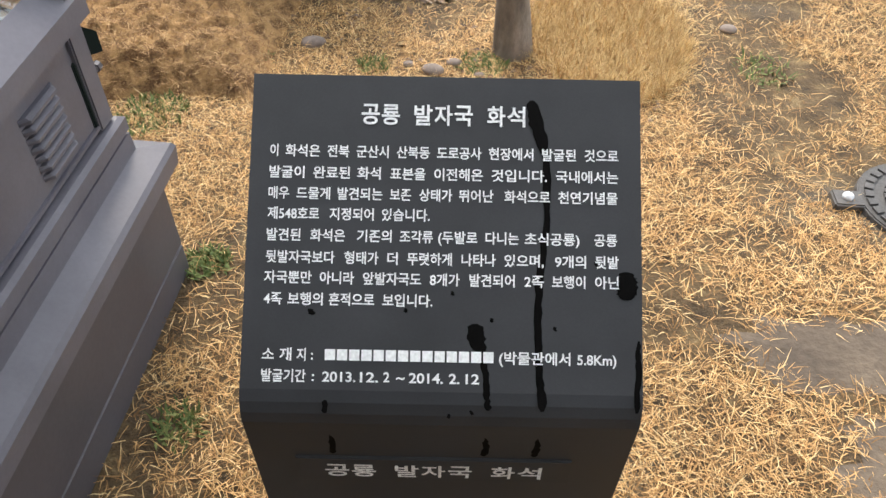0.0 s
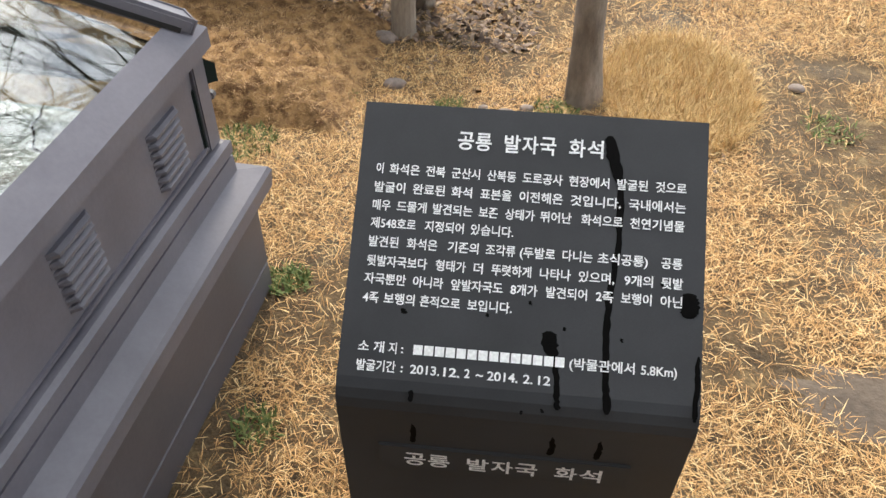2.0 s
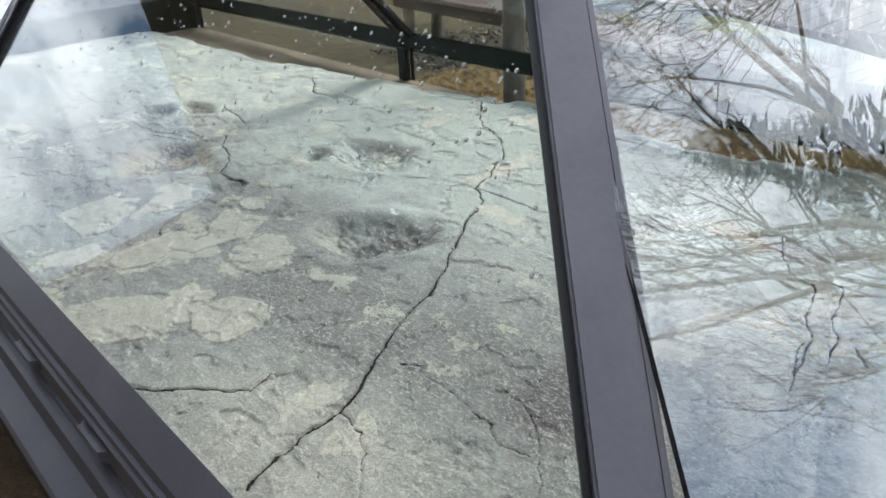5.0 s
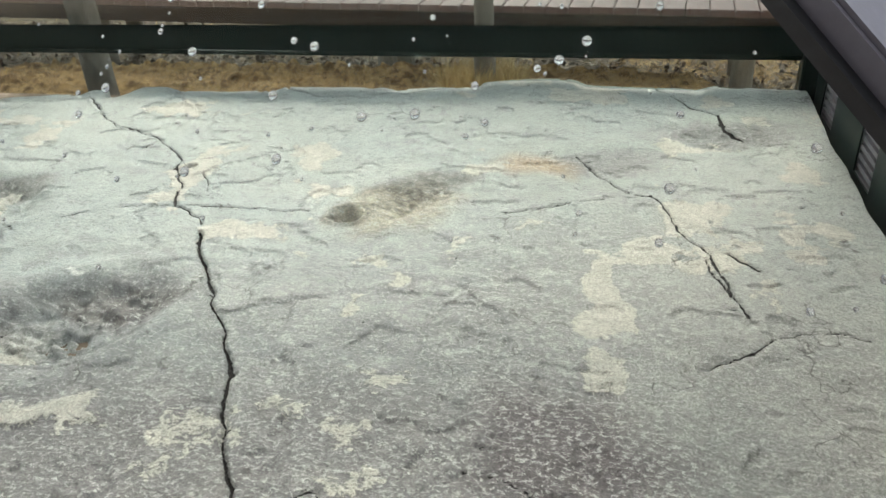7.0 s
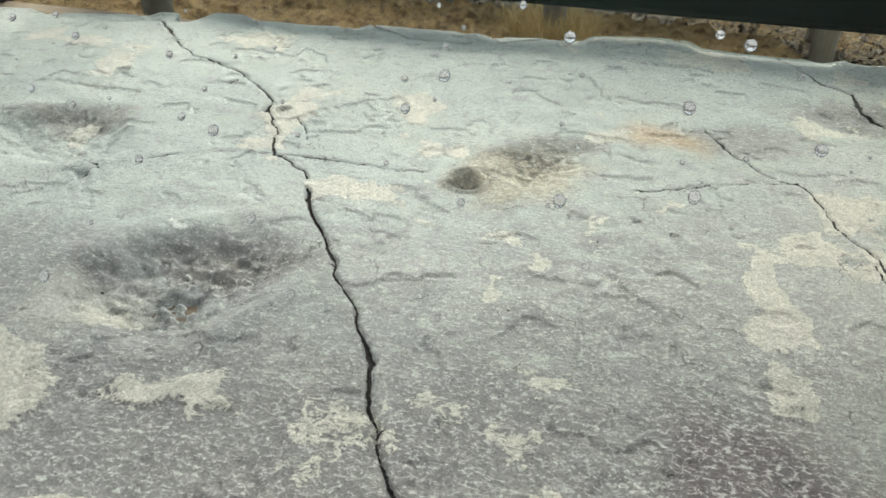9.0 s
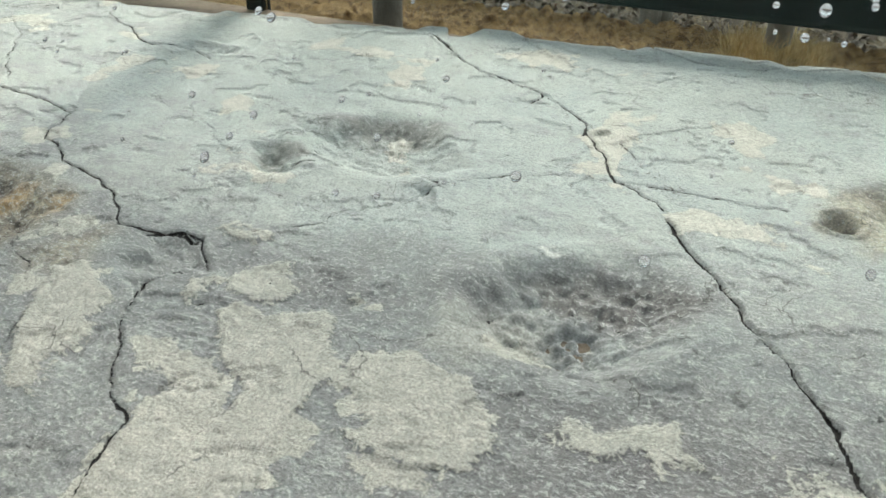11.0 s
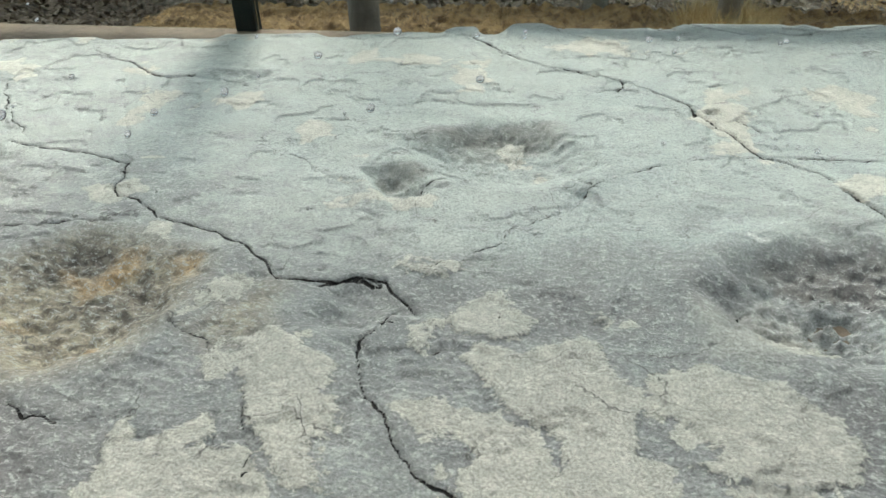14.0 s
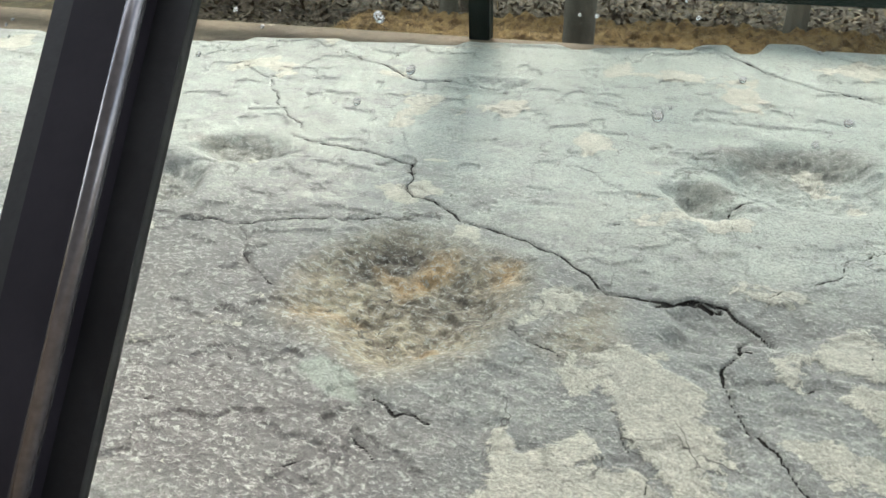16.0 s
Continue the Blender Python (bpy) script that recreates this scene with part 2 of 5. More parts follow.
    crust_c = mix(n, l, cut(chip, 0.40, 0.60), (0.41, 0.393, 0.35), (0.54, 0.52, 0.46))
    crust_c = mix(n, l, cut(flake, 0.41, 0.36, 0.8), crust_c, (0.215, 0.205, 0.185))
    # a dark rim round each crust paints in its edge shadow
    c = mix(n, l, cut(shell, 0.44, 0.485, 0.55), c, (0.17, 0.168, 0.16))
    c = mix(n, l, on, c, crust_c)
    c = mix(n, l, attr("plaster"), c, (0.36, 0.385, 0.35))
    c = mix(n, l, attr("white"), c, (0.7, 0.7, 0.66))
    c = mix(n, l, 1.0, c, ramp(n, l, fine, ((0.3, grey(0.58)), (0.5, grey(1.0)), (0.7, grey(1.42)))), "MULTIPLY")
    # hairline cracks in patches
    vo = n.new("ShaderNodeTexVoronoi")
    vo.feature = "DISTANCE_TO_EDGE"
    vo.inputs["Scale"].default_value = 7.0
    wob = n.new("ShaderNodeTexNoise")
    wob.inputs["Scale"].default_value = 11.0
    wob.inputs["Detail"].default_value = 6.0
    l.new(v, wob.inputs["Vector"])
    warp = n.new("ShaderNodeMix")
    warp.data_type = "VECTOR"
    warp.inputs[0].default_value = 0.16
    l.new(v, warp.inputs[4])
    l.new(wob.outputs["Color"], warp.inputs[5])
    l.new(warp.outputs[1], vo.inputs["Vector"])
    hair = mix(n, l, 1.0, cut(vo.outputs["Distance"], 0.011, 0.005), cut(noise_tex(n, l, v, 6.0, 4), 0.55, 0.60, 0.8), "MULTIPLY")
    c = mix(n, l, hair, c, (0.085, 0.08, 0.075))
    # the slits are carved shallow, their blackness comes from this colour
    slit = cut(add(attr("crack"), flake, 0.30, 0.5), 0.50, 0.545)
    c = mix(n, l, slit, c, (0.007, 0.0065, 0.006))
    l.new(c, b.inputs["Base Color"])
    h = mix(n, l, 0.45, flake, chip)
    h = add(h, streak_n, 0.3, 0.5)
    h = add(h, fine, 0.25, 0.5)
    h = add(h, on, 0.45)
    h = add(h, slit, -0.8)
    bump(n, l, b, h, 0.75, 0.013)
    return m


SLAB = slab_material()


# ---- mesh helpers ----
def box(bm, lo, hi, m=None):
    r = bmesh.ops.create_cube(bm, size=1.0)["verts"]
    lo, hi = Vector(lo), Vector(hi)
    for w in r:
        w.co = Vector([lo[k] + (w.co[k] + 0.5) * (hi[k] - lo[k]) for k in range(3)])
        if m is not None:
            w.co = m @ w.co
    return r


def mesh_of(name, bm, mat, bevel=0.0, smooth=False):
    if bevel:
        bmesh.ops.bevel(bm, geom=[e for e in bm.edges if len(e.link_faces) == 2 and e.calc_face_angle(0) > 0.5], offset=bevel, segments=2, affect="EDGES", clamp_overlap=True)
    bmesh.ops.recalc_face_normals(bm, faces=bm.faces)
    me = bpy.data.meshes.new(name)
    bm.to_mesh(me)
    bm.free()
    me.materials.append(mat)
    if smooth:
        for f in me.polygons:
            f.use_smooth = True
    return me


def part(name, bm, mat, parent, label="", bevel=0.0, smooth=False):
    ob = new(name, mesh_of(name, bm, mat, bevel, smooth))
    ob.parent = parent
    if label:
        tagged(ob, label)
    return ob


def thing(name, bm, mat, label, category, group="", kind="", bevel=0.0, smooth=False):
    ob = new(name, mesh_of(name, bm, mat, bevel, smooth))
    return tagged(ob, label, category, group, kind)


def empty(name, at, label, category, group="", kind=""):
    ob = new(name)
    ob.location = at
    ob.empty_display_size = 0.1
    return tagged(ob, label, category, group, kind)


def beam(bm, p, q, width, depth, up, shift=0.0):
    """A bar from p to q, width across, depth below its top face, which lies on the line p-q moved up by shift."""
    p, q, up = Vector(p), Vector(q), Vector(up).normalized()
    along = (q - p).normalized()
    side = along.cross(up).normalized()
    up = side.cross(along).normalized()
    m = Matrix((side, along, up)).transposed().to_4x4()
    m.translation = p
    return box(bm, (-width / 2, 0, shift - depth), (width / 2, (q - p).length, shift), m)


def cyl(bm, p, q, r0, r1=None, seg=10, caps=True):
    p, q = Vector(p), Vector(q)
    r1 = r0 if r1 is None else r1
    t = (q - p).to_track_quat("Z", "Y").to_matrix().to_4x4()
    t.translation = (p + q) / 2
    bmesh.ops.create_cone(bm, cap_ends=caps, segments=seg, radius1=r0, radius2=r1, depth=(q - p).length, matrix=t)


def raw_mesh(name, verts, faces, mat, smooth=False):
    me = bpy.data.meshes.new(name)
    me.from_pydata(verts, [], faces)
    me.materials.append(mat)
    if smooth:
        me.polygons.foreach_set("use_smooth", [True] * len(me.polygons))
    me.update()
    return me

# ---- ground ----
def lattice(x, y, scale, seed):
    """Smooth value noise on arrays, 0 to 1."""
    rs = np.random.RandomState(seed)
    tab = rs.rand(64, 64)
    u, v = np.asarray(x) * scale, np.asarray(y) * scale
    i, j = np.floor(u).astype(int), np.floor(v).astype(int)
    f, g = u - i, v - j
    f, g = f * f * (3 - 2 * f), g * g * (3 - 2 * g)
    a, b = tab[i % 64, j % 64], tab[(i + 1) % 64, j % 64]
    c, d = tab[i % 64, (j + 1) % 64], tab[(i + 1) % 64, (j + 1) % 64]
    return (a * (1 - f) + b * f) * (1 - g) + (c * (1 - f) + d * f) * g


def fbm(x, y, scale, seed, octaves=4):
    total, amp, norm = 0.0, 1.0, 0.0
    for k in range(octaves):
        total = total + amp * lattice(x, y, scale * 2 ** k, seed + 17 * k)
        norm += amp
        amp *= 0.5
    return total / norm


def step(a, b, x):
    t = np.clip((x - a) / (b - a), 0, 1)
    return t * t * (3 - 2 * t)


def ground_height(x, y):
    h = 0.05 * (fbm(x, y, 0.8, 5, 3) - 0.5) + 0.016 * (fbm(x, y, 6.0, 9, 3) - 0.5)
    return h * step(60, 20, np.hypot(x, y)) - 0.005 - 2.7 * step(6.0, 12.0, y)


def grid_mesh(name, xs, ys, height, mat, smooth=True):
    X, Y = np.meshgrid(xs, ys)
    Z = height(X, Y)
    verts = np.stack([X.ravel(), Y.ravel(), Z.ravel()], 1)
    nx, ny = len(xs), len(ys)
    i, j = np.meshgrid(np.arange(nx - 1), np.arange(ny - 1))
    a = (j * nx + i).ravel()
    faces = np.stack([a, a + 1, a + nx + 1, a + nx], 1)
    return raw_mesh(name, verts.tolist(), faces.tolist(), mat, smooth)


far_steps = [9, 12, 16, 22, 30, 45, 70, 120, 250, 600, 1500]
near_x = np.arange(-7, 7.01, 0.08)
near_y = np.arange(-6, 8.01, 0.08)
gx = np.concatenate([[-s for s in reversed(far_steps)], near_x, far_steps])
gy = np.concatenate([[-s for s in reversed(far_steps)], near_y, far_steps])
ground = tagged(new("ground", grid_mesh("ground", gx, gy, ground_height, GROUND)), "dry winter lawn with straw and bare soil", "ground", kind="structure")

# bare soil patches, flat and slightly raised over the lawn
def blob(name, cx, cy, rx, ry, lift, mat, seed, label, category, dome=0.0, kind="stuff", n=22):
    verts, faces = [], []
    rings = 7
    for k in range(rings + 1):
        r = k / rings
        for s in range(n * 2):
            a = math.pi * s / n
            wob = 1 + 0.6 * (float(fbm(np.array(math.cos(a) * 1.3 + seed), np.array(math.sin(a) * 1.3), 3.2, seed)) - 0.5) * 2
            x, y = cx + rx * r * wob * math.cos(a), cy + ry * r * wob * math.sin(a)
            edge = (1 - r * r)
            z = float(ground_height(np.array(x), np.array(y))) + lift * (1.6 * edge - 0.6) + dome * edge ** 0.8
            verts.append((x, y, z))
    m = n * 2
    for k in range(rings):
        for s in range(m):
            t = (s + 1) % m
            faces.append((k * m + s, (k + 1) * m + s, (k + 1) * m + t, k * m + t))
    ob = new(name, raw_mesh(name, verts, faces, mat, True))
    return tagged(ob, label, category, kind=kind)


SOIL = [(1.95, 1.15, 0.42, 0.17), (2.12, 0.80, 0.36, 0.24)]
for k, (sx, sy, sa, sb) in enumerate(SOIL):
    blob("bare_soil", sx, sy, sa, sb, 0.008, EARTH, 11 + k, "patch of bare brown earth in the dry lawn", "soil")

# coir matting laid over a low mound behind the case


def coir_height(x, y):
    edge = np.minimum(step(0.12, -0.25, x) * step(-4.7, -4.4, x), np.minimum(step(1.55 + 0.45 * step(-1.1, -0.3, x) + 0.25 * fbm(x, x * 0 + 3, 2.0, 3), 2.1 + 0.2 * step(-1.1, -0.3, x), y), 1.0))
    return ground_height(x, y) - 0.03 + edge * (0.10 + 0.05 * fbm(x, y, 3, 21, 3)) + edge * (0.06 * np.abs(fbm(x, y, 15, 23, 2) - 0.5) * 2 + 0.02 * fbm(x, y, 30, 29, 2) + 0.008 * np.sin(x * 80 + 5 * fbm(x, y, 3, 4)) * np.sin(y * 80))


tagged(new("coir_matting", grid_mesh("coir_matting", np.arange(-4.72, 0.2, 0.018), np.arange(1.5, 3.15, 0.016), coir_height, COIR)), "woven brown coir matting laid over a low bank", "ground cover", kind="stuff")

# leaf bed, paving and road beyond
LOWER = -2.7                                    # level of the car park below the lawn
bm = bmesh.new()
box(bm, (-60, 12.2, LOWER - 0.05), (40, 60, LOWER + 0.02))
thing("pavement", bm, ASPHALT, "pale grey concrete paving below the lawn", "pavement", kind="structure", bevel=0.01)
YARD = pose(-13.8, 21.4, LOWER, 0, 0, 36)
bm = bmesh.new()
box(bm, (-30, -4.6, 0.02), (30, -0.7, 0.026), YARD)
thing("road", bm, ROAD, "grey asphalt lane with yellow hatching", "road", kind="structure")
for k in range(8):
    bm = bmesh.new()
    box(bm, (-3.6 + k * 0.28, -3.7 + k * 0.33, 0.026), (4.4 + k * 0.1, -3.56 + k * 0.33, 0.030), YARD)
    thing("road_marking", bm, YELLOW, "yellow painted hatching line on the asphalt", "marking", "painted hatching", kind="structure")
bm = bmesh.new()
box(bm, (-30, 0.3, 0), (34, 0.7, 4.2), YARD)
thing("wall_far", bm, PLASTER, "long white boundary wall beside the car park", "wall", kind="structure", bevel=0.02)
banner = empty("banner", (0, 0, 0), "blue and white banner hung on the white wall", "banner")
banner.matrix_world = YARD
bm = bmesh.new()
box(bm, (-4.0, 0.24, 0.35), (0.2, 0.298, 3.4))
part("cloth", bm, BLUE, banner, "blue printed cloth")
bm = bmesh.new()
box(bm, (-3.6, 0.21, 1.5), (-1.4, 0.236, 2.9))
part("white_panel", bm, PLASTER, banner, "plain white printed area")
utility_box = empty("utility_box", (-5.6, 8.2, float(ground_height(np.array(-5.6), np.array(8.2)))), "small pale grey metal box standing below the lawn", "utility box")
bm = bmesh.new()
box(bm, (-0.35, -0.25, -0.1), (0.35, 0.25, 0.75))
part("cabinet", bm, ASPHALT, utility_box, bevel=0.015)
bm = bmesh.new()
box(bm, (-0.38, -0.28, 0.75), (0.38, 0.28, 0.79))
part("lid", bm, ASPHALT, utility_box, bevel=0.01)


# ---- display case ----
X0, X1, Y0, Y1 = -5.66, 0.0, -1.17, 1.22       # outer faces of the side panels
ZR, ZT = 0.89, 1.535                            # lower rail top, roof top
TX0, TX1, TY0, TY1 = X0 + 0.75, -0.664, -0.498, 0.54
case = empty("display_case", (0, 0, 0), "dark grey steel display case with sloping glass on the lawn", "display case")


def ring(o, z):
    return [(X0 - o, Y0 - o, z), (X1 + o, Y0 - o, z), (X1 + o, Y1 + o, z), (X0 - o, Y1 + o, z)]


def loft(profile, close_top=True):
    bm = bmesh.new()
    loops = [[bm.verts.new(c) for c in ring(o, z)] for o, z in profile]
    for a, b in zip(loops, loops[1:]):
        for k in range(4):
            bm.faces.new((a[k], a[(k + 1) % 4], b[(k + 1) % 4], b[k]))
    if close_top:
        bm.faces.new(loops[-1])
    return bm


part("plinth", loft([(0.055, -0.03), (0.055, 0.10), (0.051, 0.103), (0.051, 0.107), (0.055, 0.11), (0.055, 0.345)]), METAL_DARK, case, "dark painted steel plinth", bevel=0.003)
part("ledge", loft([(0.054, 0.346), (0.095, 0.375), (0.10, 0.43), (0.092, 0.444), (0.030, 0.468), (0.028, 0.52)]), METAL, case, "projecting moulded ledge", bevel=0.003)
part("sill", loft([(0.024, 0.521), (0.024, 0.527), (0.030, 0.53), (0.030, 0.565), (0.018, 0.572), (-0.03, 0.574)]), METAL, case, bevel=0.002)
bm = bmesh.new()
box(bm, (X0 + 0.03, Y0 + 0.03, 0.5755), (X1 - 0.03, Y1 - 0.03, 0.59))
part("deck", bm, EARTH, case, "earth-covered deck inside the case")

VENT_W, VZ0, VZ1 = 0.14, 0.622, 0.785


def vented_wall(along, across, a0, a1, vents, outward, slats, top=0.852):
    """A side panel, with hooded slats in openings cut right through it."""
    bm = bmesh.new()

    def put(u0, u1, z0, z1, d0=-0.012, d1=0.0):
        lo, hi = [0, 0, z0], [0, 0, z1]
        lo[along], hi[along] = u0, u1
        p, q = across + outward * d0, across + outward * d1
        lo[1 - along], hi[1 - along] = min(p, q), max(p, q)
        box(bm, lo, hi)

    put(a0, a1, 0.574, VZ0)
    VZ1 = top - 0.067
    put(a0, a1, VZ1, top)
    edges = [a0]
    for c in vents:
        edges += [c - VENT_W / 2, c + VENT_W / 2]
    edges.append(a1)
    for k in range(0, len(edges), 2):
        put(edges[k], edges[k + 1], VZ0, VZ1)
    for c in vents:
        for k in range(7):
            h = (VZ1 - VZ0) / 7
            put(c - VENT_W / 2, c + VENT_W / 2, VZ0 + h * (k + 0.5), VZ0 + h * (k + 1))
    wall = part("side_panel", bm, METAL, case, "recessed grey panel with louvred vents")
    # added sheet behind the panel, coloured as the dim inside, with the same openings
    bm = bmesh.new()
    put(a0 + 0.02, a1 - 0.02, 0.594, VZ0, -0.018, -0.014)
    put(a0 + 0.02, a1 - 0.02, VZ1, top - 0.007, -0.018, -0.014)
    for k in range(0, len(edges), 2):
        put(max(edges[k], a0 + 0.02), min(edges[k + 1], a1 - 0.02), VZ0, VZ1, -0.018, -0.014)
    part("lining", bm, INNER, wall, "thin sheet coloured green-black like the dim inside")
    # raised inner border
    bm = bmesh.new()

    def edge(u0, u1, z0, z1):
        put(u0, u1, z0, z1, -0.004, 0.008)

    edge(a0 + 0.03, a1 - 0.03, 0.582, 0.594)
    edge(a0 + 0.03, a1 - 0.03, top - 0.037, top - 0.025)
    edge(a0 + 0.03, a0 + 0.045, 0.594, top - 0.037)
    edge(a1 - 0.045, a1 - 0.03, 0.594, top - 0.037)
    part("panel_border", bm, METAL, wall, bevel=0.002)
    if not slats:
        return
    sb = bmesh.new()
    n = 7
    pitch = (VZ1 - VZ0) / n
    vs = []
    for u in (-VENT_W / 2, -VENT_W / 2 + 0.014, VENT_W / 2 - 0.014, VENT_W / 2):
        d = 0.001 if abs(u) > VENT_W / 2 - 0.006 else 0.019
        vs.append([sb.verts.new(v) for v in ((u, -0.008, pitch * 0.70), (u, d * 0.5, pitch * 0.66), (u, d, pitch * 0.40), (u, d, pitch * 0.10))])
    for a, b in zip(vs, vs[1:]):
        for k in range(4):
            sb.faces.new((a[k], a[(k + 1) % 4], b[(k + 1) % 4], b[k]))
    sb.faces.new(vs[0])
    sb.faces.new(list(reversed(vs[-1])))
    me = mesh_of("slat", sb, METAL)
    for c in vents:
        for k in range(n):
            s = new("slat", me)
            s.parent = wall
            z = VZ0 + k * pitch
            if along == 1:
                s.matrix_local = Matrix.Translation((across, c, z)) @ Matrix.Rotation(radians(-90 * outward), 4, "Z")
            else:
                s.matrix_local = Matrix.Translation((c, across, z)) @ Matrix.Rotation(radians(0 if outward > 0 else 180), 4, "Z")


end_vents = [1.0 - 0.392 * k for k in range(6)]
end_vents.reverse()
vented_wall(1, X1, Y0, Y1, end_vents, 1, True)
vented_wall(1, X0, Y0, Y1, [], -1, False)
vented_wall(0, Y0, X0, X1, [-5.3 + 0.445 * k for k in range(12)], -1, True, 0.72)

# far side: a low strip of glass between posts
FAR_POSTS = (X0 + 0.03, -3.13, X1 - 0.03)
for x in FAR_POSTS:
    bm = bmesh.new()
    box(bm, (x - 0.035, Y1 - 0.06, 0.575), (x + 0.035, Y1, 0.762))
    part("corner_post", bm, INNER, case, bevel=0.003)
for a, b in zip(FAR_POSTS, FAR_POSTS[1:]):
    bm = bmesh.new()
    box(bm, (a + 0.036, Y1 - 0.035, 0.575), (b - 0.036, Y1 - 0.027, 0.762))
    g = part("glass_strip", bm, GLASS_FAR, case, "dusty low glass strip")
    g.visible_shadow = False

bm = bmesh.new()
box(bm, (-0.013, Y1 - 0.05, 0.575), (0.012, Y1 + 0.012, 0.85))
part("corner_post", bm, METAL, case, bevel=0.004)
# hinge bolts on the far corner
for z in (0.775, 0.70):
    bm = bmesh.new()
    cyl(bm, (-0.001, Y1 + 0.008, z), (-0.001, Y1 + 0.034, z), 0.008, seg=10)
    cyl(bm, (-0.001, Y1 + 0.026, z), (-0.001, Y1 + 0.042, z), 0.012, seg=8)
    part("hinge_bolt", bm, METAL_DARK, case, "dark protruding bolt")

# lower rail: an upright face and a sloping top
LOW = [(X0 - 0.03, Y0 + 0.01), (X1 + 0.09, Y0 + 0.01), (X1 + 0.03, Y1 + 0.03), (X0 - 0.03, Y1 + 0.03)]
TOP = [(TX0, TY0), (TX1, TY0), (TX1, TY1), (TX0, TY1)]


SIDE_Z = (ZR - 0.135, ZR, ZR - 0.095, ZR)       # the long sides sit lower than the ends


def lerp2(a, b, t):
    return tuple(a[k] + (b[k] - a[k]) * t for k in range(len(a)))


DROP = (0.06, 0.05, 0.050, 0.06)                # height of the upright face
RAIL = 0.072 / 0.98                            # share of the slope that the rail covers
for k in range(4):
    a, b = LOW[k], LOW[(k + 1) % 4]
    ta, tb = TOP[k], TOP[(k + 1) % 4]
    zb = SIDE_Z[k]
    A, B, TA, TB = (*a, zb), (*b, zb), (*ta, ZT), (*tb, ZT)
    prof = []
    for P, T in ((A, TA), (B, TB)):
        inn = lerp2(P, T, RAIL)
        prof.append([P, inn, (inn[0], inn[1], inn[2] - 0.035), (*lerp2(P[:2], T[:2], 0.075), zb - DROP[k]), (P[0], P[1], zb - DROP[k]), (P[0], P[1], zb - 0.005)])
    bm = bmesh.new()
    va, vb = [bm.verts.new(c) for c in prof[0]], [bm.verts.new(c) for c in prof[1]]
    n = len(va)
    for j in range(n):
        bm.faces.new((va[j], va[(j + 1) % n], vb[(j + 1) % n], vb[j]))
    bm.faces.new(va)
    bm.faces.new(list(reversed(vb)))
    # the far rail shows its inner side, so it takes the dimmed colour
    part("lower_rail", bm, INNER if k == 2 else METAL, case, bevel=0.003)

# hip ribs, top rails, mullions
C3 = Vector(((X0 + X1) / 2, (Y0 + Y1) / 2, 0))
for k in range(4):
    p, q = Vector((*LOW[k], SIDE_Z[0 if k < 2 else 3])), Vector((*TOP[k], ZT))
    d = (q - p).normalized()
    flat = Vector((1 if k in (1, 2) else -1, -1 if k < 2 else 1, 0))
    up = (Vector((0, 0, 1)) + flat * 0.62).normalized()
    bm = bmesh.new()
    beam(bm, p + d * 0.05, q, 0.072, 0.036, up, 0.012)
    rib = part("hip_rib", bm, METAL, case, bevel=0.004)
    bm = bmesh.new()
    beam(bm, p + d * 0.08, q - d * 0.02, 0.094, 0.012, up, -0.010)
    part("rubber_seal", bm, RUBBER, rib, "black rubber glazing seal")
    bm = bmesh.new()
    sd = d.cross(up).normalized() * (0.041 if k in (0, 1) else -0.041)
    beam(bm, p + d * 0.06 + sd, q - d * 0.01 + sd, 0.010, 0.02, up, 0.006)
    part("cover_strip", bm, METAL, rib, bevel=0.002)
for k in range(4):
    a, b = Vector((*TOP[k], ZT)), Vector((*TOP[(k + 1) % 4], ZT))
    inward = (Vector((C3.x, C3.y, ZT)) - (a + b) / 2)
    inward = Vector((0, math.copysign(1, inward.y), 0)) if k in (0, 2) else Vector((math.copysign(1, inward.x), 0, 0))
    al = (b - a).normalized()
    bm = bmesh.new()
    beam(bm, a - al * 0.03, b + al * 0.03, 0.075, 0.06, (0, 0, 1), 0.016)
    rail = part("top_rail", bm, METAL, case, bevel=0.004)
    bm = bmesh.new()
    dn = -inward * 0.045 + Vector((0, 0, -0.035))
    beam(bm, a + dn + al * 0.05, b + dn - al * 0.05, 0.03, 0.02, (-inward * 0.7 + Vector((0, 0, 0.7))), 0.008)
    part("rubber_seal", bm, RUBBER, rail, "black rubber glazing seal")


for x, y in TOP:
    bm = bmesh.new()
    box(bm, (x - 0.042, y - 0.042, ZT - 0.04), (x + 0.042, y + 0.042, ZT + 0.018))
    part("corner_cap", bm, METAL, case, bevel=0.004)


def mullion(x, front):
    k = 0 if front else 2
    y0, y1 = (LOW[0][1], TOP[0][1]) if front else (LOW[2][1], TOP[2][1])
    p, q = Vector((x, y0, SIDE_Z[k])), Vector((x, y1, ZT))
    d = (q - p).normalized()
    up = Vector((0, -0.66 if front else 0.66, 0.7))
    bm = bmesh.new()
    beam(bm, p + d * 0.06, q, 0.072, 0.05, up, 0.010)
    # coloured dark as its side turned from the sun
    m = part("mullion", bm, SHADE, case, "violet-black glazing bar, its shade put into the colour", bevel=0.003)
    bm = bmesh.new()
    beam(bm, p + d * 0.07, q, 0.14, 0.014, up, -0.006)
    part("rubber_seal", bm, RUBBER, m, "black rubber glazing seal")
    bm = bmesh.new()
    s = d.cross(up).normalized()
    cyl(bm, p + d * 0.07 + s * 0.031 + up * 0.012, q + s * 0.031 + up * 0.012, 0.008, seg=14)
    part("cover_strip", bm, STRIP, m, "rounded bright cover strip", smooth=True)


mullion(-2.872, True)
mullion(-3.13, False)
